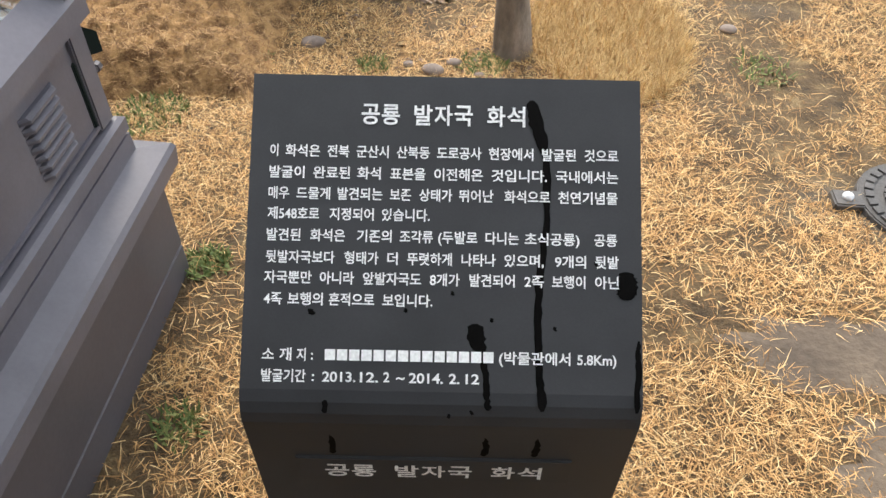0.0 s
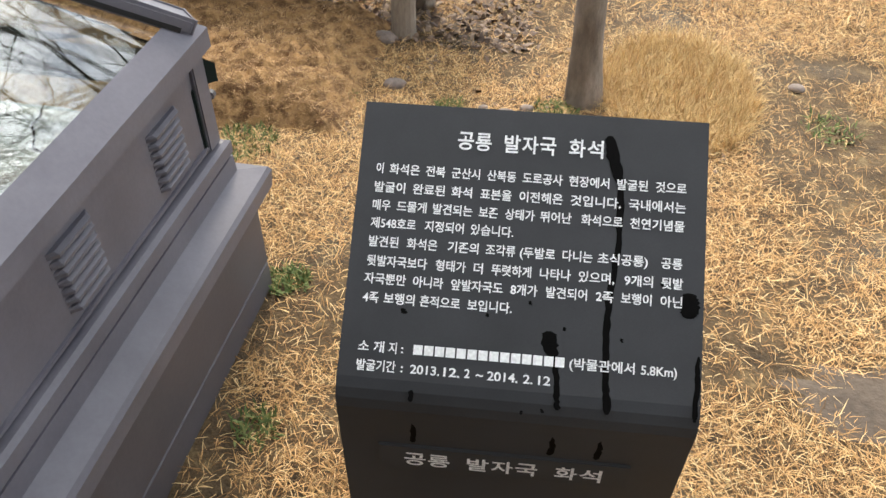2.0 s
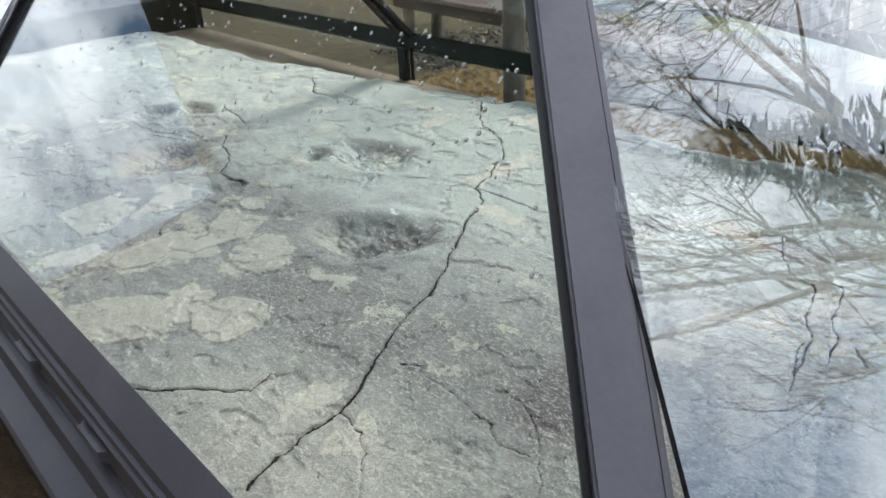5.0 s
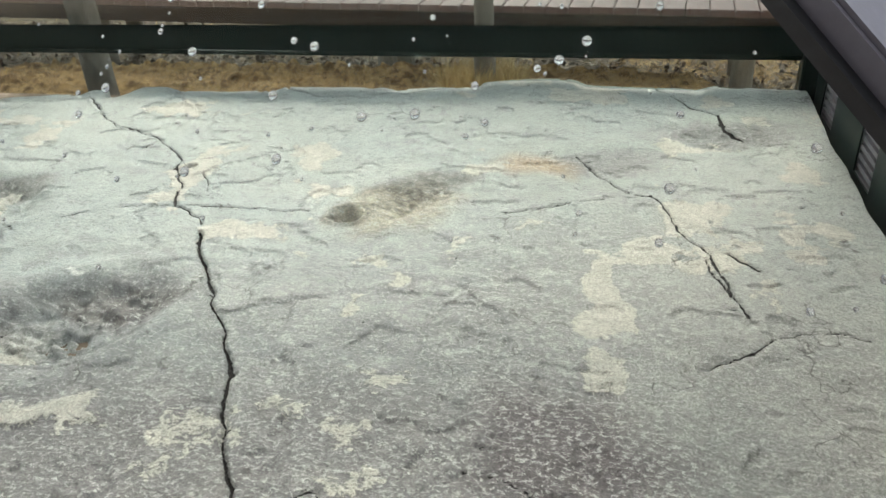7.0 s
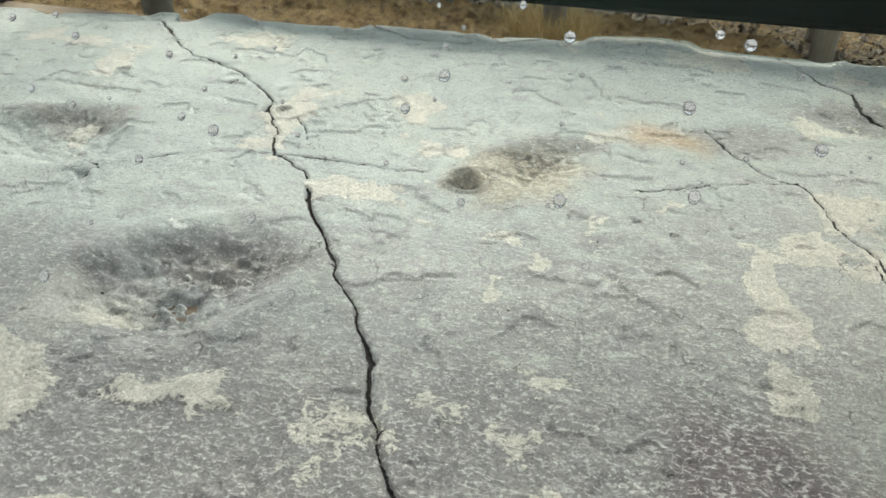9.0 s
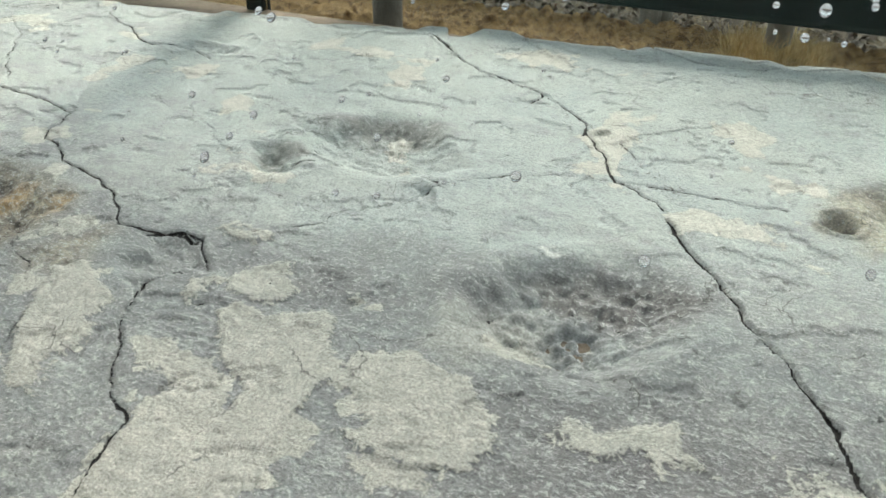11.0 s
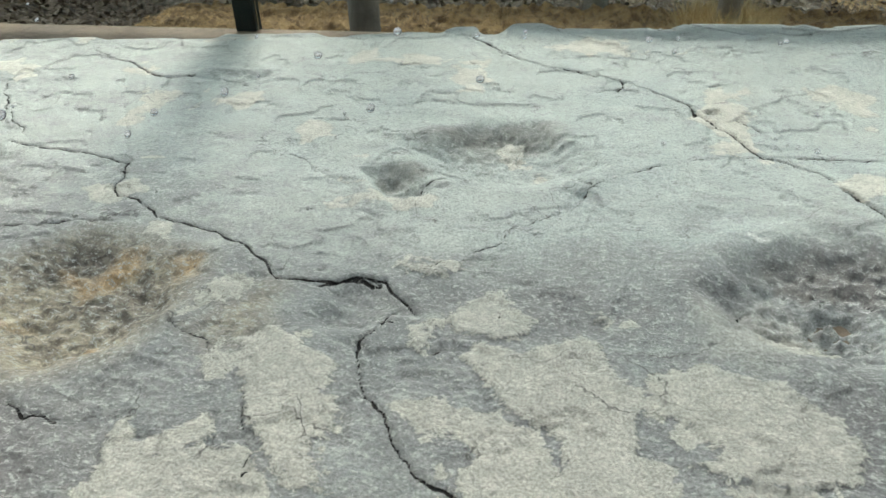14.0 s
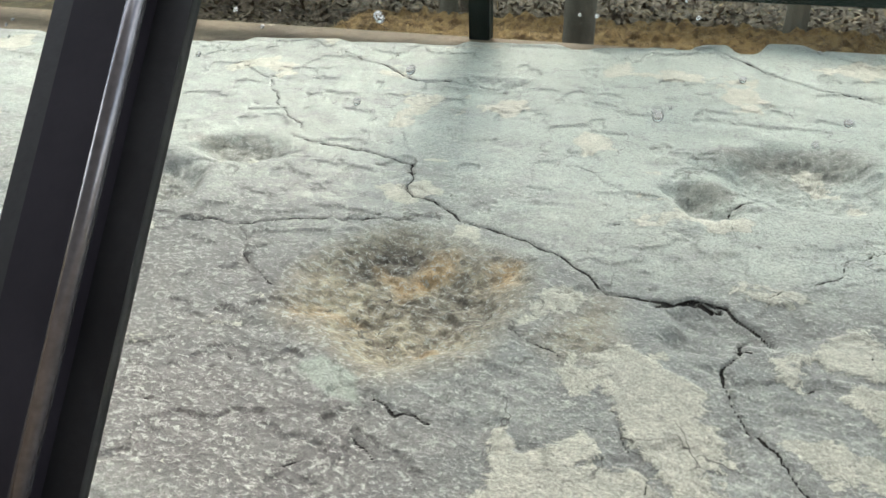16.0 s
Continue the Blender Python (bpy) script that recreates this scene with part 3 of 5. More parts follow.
for x in (-2.83,):
    bm = bmesh.new()
    beam(bm, (x, TY0 + 0.03, ZT), (x, TY1 - 0.03, ZT), 0.06, 0.05, (0, 0, 1), 0.012)
    part("mullion", bm, METAL, case, bevel=0.003)


def pane(corners, label, glass=GLASS):
    """A pane 8 mm thick, its outer face on the given corners."""
    c = [Vector(v) for v in corners]
    nrm = (c[1] - c[0]).cross(c[2] - c[0]).normalized()
    if nrm.z < 0:
        nrm.negate()
    bm = bmesh.new()
    top = [bm.verts.new(v) for v in c]
    bot = [bm.verts.new(v - nrm * 0.008) for v in c]
    bm.faces.new(top)
    bm.faces.new(list(reversed(bot)))
    for k in range(len(c)):
        bm.faces.new((top[k], bot[k], bot[(k + 1) % len(c)], top[(k + 1) % len(c)]))
    g = part("glass_pane", bm, glass, case, label)
    g.visible_shadow = False
    return nrm


def on_face(k, u, t):
    a, b = lerp2(LOW[k], LOW[(k + 1) % 4], u), lerp2(TOP[k], TOP[(k + 1) % 4], u)
    x, y = lerp2(a, b, t)
    zb = SIDE_Z[k]
    return (x, y, zb + (ZT - zb) * t - 0.012)


pane([on_face(1, 0.045, 0.03), on_face(1, 1, 0.03), on_face(1, 1, 0.99), on_face(1, 0, 0.99)], "large end pane reflecting sky and bare trees", GLASS_END)
pane([on_face(3, 0, 0.03), on_face(3, 1, 0.03), on_face(3, 1, 0.99), on_face(3, 0, 0.99)], "clear end pane")
for k, split in ((0, (-2.872 - LOW[0][0]) / (LOW[1][0] - LOW[0][0])), (2, (LOW[2][0] + 3.13) / (LOW[2][0] - LOW[3][0]))):
    glazing = GLASS_FAR if k == 2 else GLASS
    pane([on_face(k, 0, 0.03), on_face(k, split - 0.002, 0.03), on_face(k, split - 0.002, 0.99), on_face(k, 0, 0.99)], "long sloping pane", glazing)
    pane([on_face(k, split + 0.002, 0.03), on_face(k, 1, 0.03), on_face(k, 1, 0.99), on_face(k, split + 0.002, 0.99)], "long sloping pane", glazing)
for a, b in ((TX0, -2.832), (-2.828, TX1)):
    pane([(a, TY0, ZT - 0.004), (b, TY0, ZT - 0.004), (b, TY1, ZT - 0.004), (a, TY1, ZT - 0.004)], "flat roof pane")

# ---- fossil slab ----
SZ = 0.646
fine_x = np.arange(-3.95, -0.045, 0.0039)
SX = np.concatenate([np.arange(-5.58, -3.95, 0.03), fine_x])
SV = np.linspace(0, 1, 570)
GX, GV = np.meshgrid(SX, SV)
y_far = np.interp(SX, [-5.6, -4.1, -3.43, -2.86, -2.36, -2.1, -1.7, -1.1, -0.76, -0.45, -0.05], [0.80, 0.81, 0.925, 0.99, 1.08, 1.13, 1.16, 1.18, 1.215, 1.205, 1.16])
y_far = y_far + 0.03 * (fbm(SX, SX * 0 + 1.3, 5.0, 31, 4) - 0.5) - 0.10 * np.exp(-((SX + 2.285) / 0.045) ** 4)
y_near = -1.10 + 0.03 * (fbm(SX, SX * 0 + 8.3, 4.0, 37, 4) - 0.5)
GY = y_near + (y_far - y_near) * GV
# the right edge bends in and out
GX = GX - step(-0.7, -0.045, GX) * (0.03 * fbm(GY, GY * 0 + 2.0, 2.5, 41, 3) - 0.01)

H = 0.026 * (fbm(GX, GY, 0.9, 51, 3) - 0.5) + 0.009 * (fbm(GX, GY * 1.6, 5.0, 52, 3) - 0.5) + 0.0024 * (fbm(GX, GY * 1.5, 38.0, 53, 3) - 0.5)
WX = GX + 0.05 * (fbm(GX, GY, 9, 61, 4) - 0.5)
WY = GY + 0.05 * (fbm(GX, GY, 9, 62, 4) - 0.5)
RX = GX + 0.09 * (fbm(GX, GY, 16, 63, 5) - 0.5)
RY = GY + 0.09 * (fbm(GX, GY, 16, 64, 5) - 0.5)


ROUGH = (fbm(GX, GY * 1.2, 24, 65, 4) - 0.5) * 1.8 + (fbm(GX, GY, 75, 66, 2) - 0.5) * 1.0


def oval(cx, cy, ax, ay, turn=0.0, ragged=False):
    u, v = (RX if ragged else WX) - cx, (RY if ragged else WY) - cy
    c, s = math.cos(radians(turn)), math.sin(radians(turn))
    return np.hypot((u * c + v * s) / ax, (v * c - u * s) / ay)


def dent(cx, cy, ax, ay, depth, turn=0.0, rim=0.25, wall=0.5):
    global H
    r = oval(cx, cy, ax, ay, turn)
    m = step(1.0, wall, r)
    H = H - depth * m + depth * rim * np.exp(-((r - 1.12) / 0.16) ** 2) + m * (0.006 + depth * 0.45) * ROUGH


layers = {k: np.zeros_like(GX) for k in ("crack", "pale", "purple", "ochre", "brown", "rust", "warm", "white", "plaster")}


def stain(layer, cx, cy, ax, ay, turn=0.0, amount=1.0, soft=0.25, ragged=True):
    r = oval(cx, cy, ax, ay, turn, ragged)
    layers[layer] = np.maximum(layers[layer], amount * step(1.0 + soft / 2, 1.0 - soft / 2, r))


def inside(corners, warp=True, reach=0.12):
    """Distance in from the outline of a patch, negative outside it."""
    pts = np.array(corners, float)
    lo, hi = pts.min(0) - reach, pts.max(0) + reach
    sel = np.nonzero((GX > lo[0]) & (GX < hi[0]) & (GY > lo[1]) & (GY < hi[1]))
    x, y = (WX[sel], WY[sel]) if warp else (GX[sel], GY[sel])
    best, odd = np.full(x.shape, 9.0), np.zeros(x.shape, bool)
    for p, q in zip(pts, np.roll(pts, -1, axis=0)):
        d = q - p
        t = np.clip(((x - p[0]) * d[0] + (y - p[1]) * d[1]) / (d @ d), 0, 1)
        best = np.minimum(best, np.hypot(x - p[0] - t * d[0], y - p[1] - t * d[1]))
        if d[1]:
            odd ^= ((p[1] > y) != (q[1] > y)) & (x < p[0] + (y - p[1]) / d[1] * d[0])
    out = np.full(GX.shape, -reach)
    out[sel] = np.where(odd, best, -best)
    return out


def patch(layer, corners, amount=1.0, soft=0.04):
    layers[layer] = np.maximum(layers[layer], amount * np.clip(inside(corners) / soft + 0.5, 0, 1))


def hollow(corners, depth, wall=0.06, rim=0.18, rough=1.0, warp=True):
    """A footprint: steep walls, a lumpy floor and a raised rim."""
    global H
    d = inside(corners, warp)
    m = step(-0.012, wall, d)
    H = H - depth * m + depth * rim * np.exp(-((d + 0.03) / 0.03) ** 2) + m * rough * (0.005 + depth * 0.30) * ROUGH


JX, JY = (fbm(GX, GY, 22, 71, 5) - 0.5) * 2.4, (fbm(GX, GY, 22, 72, 5) - 0.5) * 2.4
CW = 0.45 + 0.9 * fbm(GX, GY, 14, 73, 3)


def crack(points, width=0.006, depth=0.012, jitter=0.012, amount=1.0):
    global H
    pts = np.array(points, float)
    if jitter:
        jx = GX + jitter * JX
        jy = GY + jitter * JY
    else:
        jx, jy = GX, GY
    best = np.full(GX.shape, 9.0)
    for p, q in zip(pts, pts[1:]):
        lo, hi = np.minimum(p, q) - 0.06, np.maximum(p, q) + 0.06
        sel = np.nonzero((GX > lo[0]) & (GX < hi[0]) & (GY > lo[1]) & (GY < hi[1]))
        if not len(sel[0]):
            continue
        d = q - p
        x, y = jx[sel] - p[0], jy[sel] - p[1]
        t = np.clip((x * d[0] + y * d[1]) / (d @ d), 0, 1)
        best[sel] = np.minimum(best[sel], np.hypot(x - t * d[0], y - t * d[1]))
    w = width * CW * (0.4 + 0.6 * amount)
    m = step(w * 0.5 + 0.0024, w * 0.5 - 0.0016, best)
    layers["crack"] = np.maximum(layers["crack"], np.clip((w * 0.5 - best) / 0.014 + 0.5, 0, 1))
    H = H - 0.45 * depth * m


# footprints
hollow([(-1.80, -0.22), (-1.77, -0.12), (-1.68, -0.05), (-1.58, -0.03), (-1.47, -0.04), (-1.42, -0.10), (-1.43, -0.20), (-1.47, -0.30), (-1.54, -0.37), (-1.62, -0.38), (-1.72, -0.34), (-1.78, -0.30)], 0.040, 0.09, 0.15, 0.9)
dent(-1.60, -0.26, 0.06, 0.07, 0.020, 30, 0.0)
hollow([(-2.40, 0.25), (-2.33, 0.32), (-2.23, 0.38), (-2.11, 0.37), (-2.02, 0.29), (-1.95, 0.19), (-2.00, 0.12), (-2.11, 0.10), (-2.24, 0.10), (-2.33, 0.16)], 0.030, 0.08, 0.12, 0.85)
hollow([(-2.44, 0.11), (-2.39, 0.15), (-2.33, 0.13), (-2.29, 0.06), (-2.32, 0.02), (-2.38, 0.02)], 0.030, 0.04, 0.15, 0.9)
hollow([(-3.00, -0.34), (-2.98, -0.24), (-2.90, -0.16), (-2.75, -0.18), (-2.64, -0.24), (-2.63, -0.37), (-2.66, -0.47), (-2.72, -0.52), (-2.80, -0.55), (-2.90, -0.49), (-2.98, -0.44)], 0.038, 0.10, 0.10, 0.8)
hollow([(-3.52, 0.06), (-3.48, 0.13), (-3.33, 0.17), (-3.24, 0.10), (-3.32, 0.02), (-3.42, 0.00)], 0.026, 0.06, 0.1, 0.7)
hollow([(-3.61, -0.10), (-3.58, 0.02), (-3.50, 0.04), (-3.40, -0.02), (-3.36, -0.15), (-3.44, -0.21), (-3.55, -0.19)], 0.034, 0.06, 0.15, 0.9)
hollow([(-1.16, 0.30), (-1.17, 0.42), (-1.10, 0.48), (-1.02, 0.52), (-0.94, 0.50), (-0.99, 0.34), (-1.05, 0.26), (-1.10, 0.22)], 0.026, 0.08, 0.10, 1.0)
dent(-1.212, 0.245, 0.040, 0.038, 0.036, 0, 0.2, 0.2)
hollow([(-2.41, -0.28), (-2.36, -0.25), (-2.31, -0.25), (-2.28, -0.29), (-2.24, -0.33), (-2.28, -0.34), (-2.31, -0.38), (-2.38, -0.39), (-2.41, -0.36), (-2.38, -0.32)], 0.020, 0.03, 0.0, 0.5, False)
dent(-1.99, 0.05, 0.05, 0.02, 0.004, -50)
dent(-0.30, 0.80, 0.16, 0.1, 0.006, 10)
dent(-2.93, 0.62, 0.12, 0.05, 0.010, 10)
dent(-1.70, 0.47, 0.025, 0.015, 0.010)
H = H + 0.025 * step(0.8, 1.15, GY) * step(-1.5, -0.8, GX)
# broken flakes along the far edge
H = H - 0.014 * step(0.09, 0.02, y_far - GY + 0.09 * (fbm(GX, GY, 8, 81, 3) - 0.5) * 2) * step(-0.4, 0.1, np.sin(GX * 9.0))

# stains and crusts, and shade painted on the footprints' far walls
layers["tone"] = np.clip(0.12 + 0.75 * step(0.34, -0.36, GY + 0.5 * (fbm(GX, GY, 1.4, 97, 3) - 0.5)) + 0.30 * step(-2.9, -3.4, GX) + 0.22 * step(-1.4, -1.0, GX) * step(0.8, 0.3, GY) - 0.15 * step(-0.6, -0.2, GX) - 0.25 * step(-1.3, -2.0, GX) * step(-2.9, -2.4, GX) * step(-0.3, -0.1, GY), 0, 1)
stain("warm", -0.30, -0.25, 0.34, 0.75, 0, 0.3, 1.6, False)
stain("warm", -0.85, -0.92, 0.5, 0.22, 0, 0.6, 1.0)
stain("warm", -1.72, -0.30, 0.09, 0.09, 30, 0.7, 0.7)
patch("purple", [(-0.81, -0.38), (-0.78, -0.28), (-0.67, -0.30), (-0.59, -0.31), (-0.54, -0.38), (-0.48, -0.42), (-0.52, -0.49), (-0.69, -0.56), (-0.80, -0.50)], 0.92, 0.10)
stain("purple", -0.98, -0.45, 0.26, 0.14, 0, 0.40, 0.9)
stain("purple", -0.62, 0.62, 0.16, 0.09, 12, 0.5, 0.8)
stain("purple", -0.30, 0.84, 0.2, 0.08, 10, 0.45, 0.8)
# the next two ovals darken far walls of prints, where shade falls
stain("purple", -1.55, -0.12, 0.15, 0.08, 12, 0.55, 0.7)
stain("purple", -2.22, 0.34, 0.17, 0.03, 8, 0.35, 0.7)
stain("purple", -2.95, -0.70, 0.35, 0.14, 0, 0.65, 0.9)
stain("purple", -3.25, -0.5, 0.45, 0.3, 0, 0.55, 1.0)
stain("purple", -2.05, -0.28, 0.14, 0.06, 10, 0.4, 0.9)
stain("purple", -1.35, -0.55, 0.35, 0.18, 0, 0.5, 1.0)
stain("purple", -1.95, -0.22, 0.30, 0.10, 10, 0.3, 1.0)
# brown put into the prints' hollows deepens their shade
stain("brown", -1.56, -0.12, 0.13, 0.05, 12, 0.3, 0.7)
stain("brown", -2.20, 0.31, 0.17, 0.05, 8, 0.35, 0.7)
stain("brown", -2.37, 0.11, 0.05, 0.03, 8, 0.45, 0.7)
stain("brown", -3.42, 0.11, 0.12, 0.04, 10, 0.5, 0.7)
stain("brown", -3.48, -0.10, 0.08, 0.06, 10, 0.35, 0.8)
for outline in (
    [(-1.89, -0.43), (-1.80, -0.40), (-1.71, -0.43), (-1.65, -0.48), (-1.63, -0.53), (-1.66, -0.58), (-1.74, -0.60), (-1.82, -0.60), (-1.85, -0.57), (-1.82, -0.55), (-1.85, -0.51), (-1.90, -0.49)],
    [(-1.58, -0.49), (-1.56, -0.45), (-1.52, -0.46), (-1.47, -0.42), (-1.41, -0.40), (-1.41, -0.44), (-1.35, -0.47), (-1.40, -0.47), (-1.44, -0.50), (-1.46, -0.48), (-1.50, -0.50)],
    [(-1.62, -0.70), (-1.58, -0.67), (-1.52, -0.65), (-1.45, -0.65), (-1.41, -0.69), (-1.41, -0.82), (-1.53, -0.85), (-1.62, -0.80)],
    [(-1.85, -0.91), (-1.70, -0.78), (-1.63, -0.82), (-1.55, -0.91), (-1.58, -0.96), (-1.68, -1.06), (-1.88, -1.06)],
    [(-2.18, -0.29), (-2.11, -0.26), (-2.08, -0.29), (-2.05, -0.32), (-2.06, -0.36), (-2.11, -0.37), (-2.17, -0.36), (-2.19, -0.33)],
    [(-2.17, -0.42), (-2.13, -0.38), (-2.07, -0.40), (-2.00, -0.35), (-1.96, -0.37), (-1.93, -0.44), (-1.88, -0.47), (-1.90, -0.52), (-1.91, -0.66), (-2.01, -0.70), (-2.02, -0.57), (-2.09, -0.53)],
    [(-2.57, -0.73), (-2.55, -0.67), (-2.48, -0.64), (-2.40, -0.62), (-2.35, -0.66), (-2.29, -0.73), (-2.30, -0.85), (-2.56, -0.85)],
    [(-2.51, -0.43), (-2.46, -0.40), (-2.37, -0.42), (-2.32, -0.45), (-2.33, -0.53), (-2.29, -0.56), (-2.30, -0.61), (-2.27, -0.68), (-2.32, -0.68), (-2.42, -0.58), (-2.47, -0.50)],
    [(-2.58, -0.61), (-2.56, -0.59), (-2.53, -0.63), (-2.50, -0.61), (-2.48, -0.58), (-2.45, -0.62), (-2.53, -0.70), (-2.57, -0.66)],
    [(-2.13, -0.70), (-2.05, -0.66), (-1.95, -0.72), (-1.98, -0.85), (-2.12, -0.88)],
):
    patch("pale", outline, 0.86)
patch("pale", [(-2.30, -0.17), (-2.22, -0.16), (-2.17, -0.20), (-2.24, -0.24), (-2.33, -0.22)], 0.62)
patch("pale", [(-2.26, -0.35), (-2.22, -0.31), (-2.17, -0.31), (-2.19, -0.37), (-2.19, -0.44), (-2.23, -0.43)], 0.6)
patch("pale", [(-2.00, -0.30), (-1.96, -0.28), (-1.93, -0.31), (-1.97, -0.34)], 0.62)
stain("rust", -2.50, -0.76, 0.08, 0.05, 0, 0.4, 0.8)
patch("plaster", [(-2.90, -0.57), (-2.87, -0.54), (-2.81, -0.55), (-2.79, -0.56), (-2.77, -0.60), (-2.80, -0.60), (-2.83, -0.61)], 1.0, 0.012)
stain("white", -1.69, -0.062, 0.03, 0.006, 8, 0.8, 0.5)
stain("white", -1.60, -0.045, 0.03, 0.003, 8, 0.6, 0.5)
patch("ochre", [(-3.00, -0.34), (-2.98, -0.24), (-2.90, -0.16), (-2.75, -0.18), (-2.64, -0.24), (-2.63, -0.37), (-2.66, -0.47), (-2.72, -0.52), (-2.80, -0.55), (-2.90, -0.49), (-2.98, -0.44)], 0.85, 0.08)
patch("ochre", [(-2.58, -0.40), (-2.51, -0.28), (-2.47, -0.29), (-2.46, -0.41), (-2.51, -0.45)], 0.6, 0.06)
stain("brown", -2.88, -0.24, 0.10, 0.05, 20, 0.85, 0.8)
stain("brown", -2.73, -0.34, 0.11, 0.06, -10, 0.75, 0.9)
patch("rust", [(-2.90, -0.26), (-2.83, -0.28), (-2.80, -0.21), (-2.76, -0.20), (-2.75, -0.24), (-2.79, -0.28), (-2.84, -0.32)], 0.9, 0.03)
patch("rust", [(-2.70, -0.23), (-2.65, -0.23), (-2.65, -0.28), (-2.67, -0.29)], 0.8, 0.03)
stain("rust", -2.93, -0.42, 0.05, 0.03, 0, 0.4, 0.8)
stain("rust", -2.75, -0.45, 0.03, 0.02, 0, 0.6, 0.8)
stain("ochre", -1.10, 0.31, 0.15, 0.12, 30, 0.65, 0.6)
# brown again on a print's shaded far wall and in the round hole
stain("brown", -1.06, 0.44, 0.13, 0.05, 25, 0.55, 0.9)
stain("brown", -1.205, 0.25, 0.030, 0.028, 0, 0.8, 0.6)
patch("rust", [(-0.91, 0.57), (-0.85, 0.66), (-0.78, 0.65), (-0.71, 0.58), (-0.71, 0.51), (-0.78, 0.53), (-0.86, 0.52)], 0.55, 0.06)
H = H + 0.004 * step(0.45, 0.6, layers["pale"])

# cracks
crack([(-3.30, 0.175), (-3.15, 0.166), (-2.964, 0.11), (-2.948, 0.02), (-2.924, -0.03), (-2.866, -0.036), (-2.786, -0.098), (-2.648, -0.138), (-2.53, -0.217), (-2.49, -0.263), (-2.42, -0.269), (-2.316, -0.252)], 0.006)
crack([(-2.304, -0.243), (-2.243, -0.211), (-2.139, -0.119), (-2.12, -0.06), (-2.026, 0.007), (-1.965, 0.106), (-1.864, 0.189), (-1.75, 0.245), (-1.637, 0.257), (-1.537, 0.25), (-1.42, 0.262), (-1.307, 0.26)], 0.0035, 0.006, amount=0.75)
crack([(-2.285, -0.325), (-2.304, -0.39), (-2.311, -0.435), (-2.291, -0.487), (-2.247, -0.551), (-2.22, -0.60), (-2.16, -0.65), (-2.13, -0.67), (-2.10, -0.80), (-2.05, -1.0)], 0.0058, 0.014)
crack([(-1.665, 0.445), (-1.591, 0.349)], 0.005)
crack([(-1.755, 0.48), (-1.695, 0.374), (-1.642, 0.255), (-1.588, 0.23), (-1.525, 0.174)], 0.0075, 0.016)
crack([(-1.516, 0.14), (-1.466, 0.057), (-1.393, -0.055), (-1.337, -0.147), (-1.278, -0.226), (-1.256, -0.278), (-1.218, -0.321), (-1.203, -0.379), (-1.19, -0.43), (-1.143, -0.502), (-1.09, -0.59), (-1.02, -0.70), (-1.0, -0.77), (-0.99, -0.87), (-0.94, -1.02)], 0.0078, 0.024, 0.011)
crack([(-1.215, -0.36), (-1.235, -0.43), (-1.18, -0.48)], 0.0025, 0.006, amount=0.8)
crack([(-0.995, -0.767), (-0.857, -0.797), (-0.76, -0.9)], 0.004, 0.008)
crack([(-1.04, -0.576), (-0.99, -0.556), (-0.90, -0.567), (-0.796, -0.572), (-0.742, -0.575), (-0.689, -0.604), (-0.628, -0.591)], 0.004, 0.008)
crack([(-0.80, -0.471), (-0.729, -0.487), (-0.639, -0.536), (-0.594, -0.598), (-0.556, -0.632), (-0.5, -0.75)], 0.004, 0.008)
crack([(-1.41, -1.05), (-1.36, -1.02), (-1.276, -0.928), (-1.192, -0.865), (-1.22, -0.803)], 0.006, 0.012)
crack([(-0.695, 0.662), (-0.638, 0.536), (-0.561, 0.441), (-0.51, 0.437), (-0.481, 0.361), (-0.451, 0.25), (-0.402, 0.167), (-0.37, 0.0)], 0.006, 0.012)
crack([(-0.41, 0.143), (-0.395, 0.071), (-0.358, -0.037)], 0.006, 0.012)
crack([(-0.85, 0.309), (-0.70, 0.37), (-0.509, 0.443)], 0.004, 0.006, amount=0.8)
crack([(-2.33, 0.05), (-2.2, 0.15), (-2.05, 0.14), (-1.96, 0.09)], 0.004, 0.006, amount=0.8)
crack([(-2.62, -0.40), (-2.54, -0.43), (-2.44, -0.55), (-2.38, -0.68)], 0.004, 0.008, amount=0.7)
crack([(-0.477, 1.20), (-0.433, 1.091), (-0.388, 1.020), (-0.313, 0.978), (-0.300, 0.877), (-0.257, 0.810), (-0.15, 0.80)], 0.009, 0.016)
crack([(-1.716, 1.165), (-1.566, 1.070), (-1.391, 1.070), (-1.275, 1.131), (-1.115, 1.186)], 0.009, 0.02)
crack([(-2.36, 1.00), (-2.277, 0.918), (-2.117, 0.765), (-2.021, 0.737), (-1.892, 0.648), (-1.814, 0.585), (-1.764, 0.525), (-1.752, 0.45)], 0.0065, 0.012)
crack([(-1.905, 0.655), (-1.915, 0.60)], 0.007, 0.01)
crack([(-2.100, 1.119), (-2.005, 0.996), (-1.922, 0.908)], 0.004, 0.008, amount=0.8)
crack([(-1.630, 0.254), (-1.448, 0.259), (-1.298, 0.258)], 0.005, 0.008, amount=0.8)
crack([(-0.368, 0.181), (-0.321, 0.126)], 0.008, 0.012)
crack([(-0.474, -0.128), (-0.456, -0.209), (-0.387, -0.163), (-0.315, -0.098), (-0.212, -0.071), (-0.162, -0.085)], 0.0045, 0.008, amount=0.8)
crack([(-2.729, 0.260), (-2.655, 0.189), (-2.582, 0.155), (-2.514, 0.095)], 0.004, 0.006, amount=0.8)
crack([(-2.962, 0.109), (-3.076, 0.299), (-3.157, 0.438)], 0.0035, 0.006, amount=0.6)
crack([(-3.697, 0.606), (-3.556, 0.516), (-3.421, 0.337), (-3.281, 0.207)], 0.005, 0.008, amount=0.8)
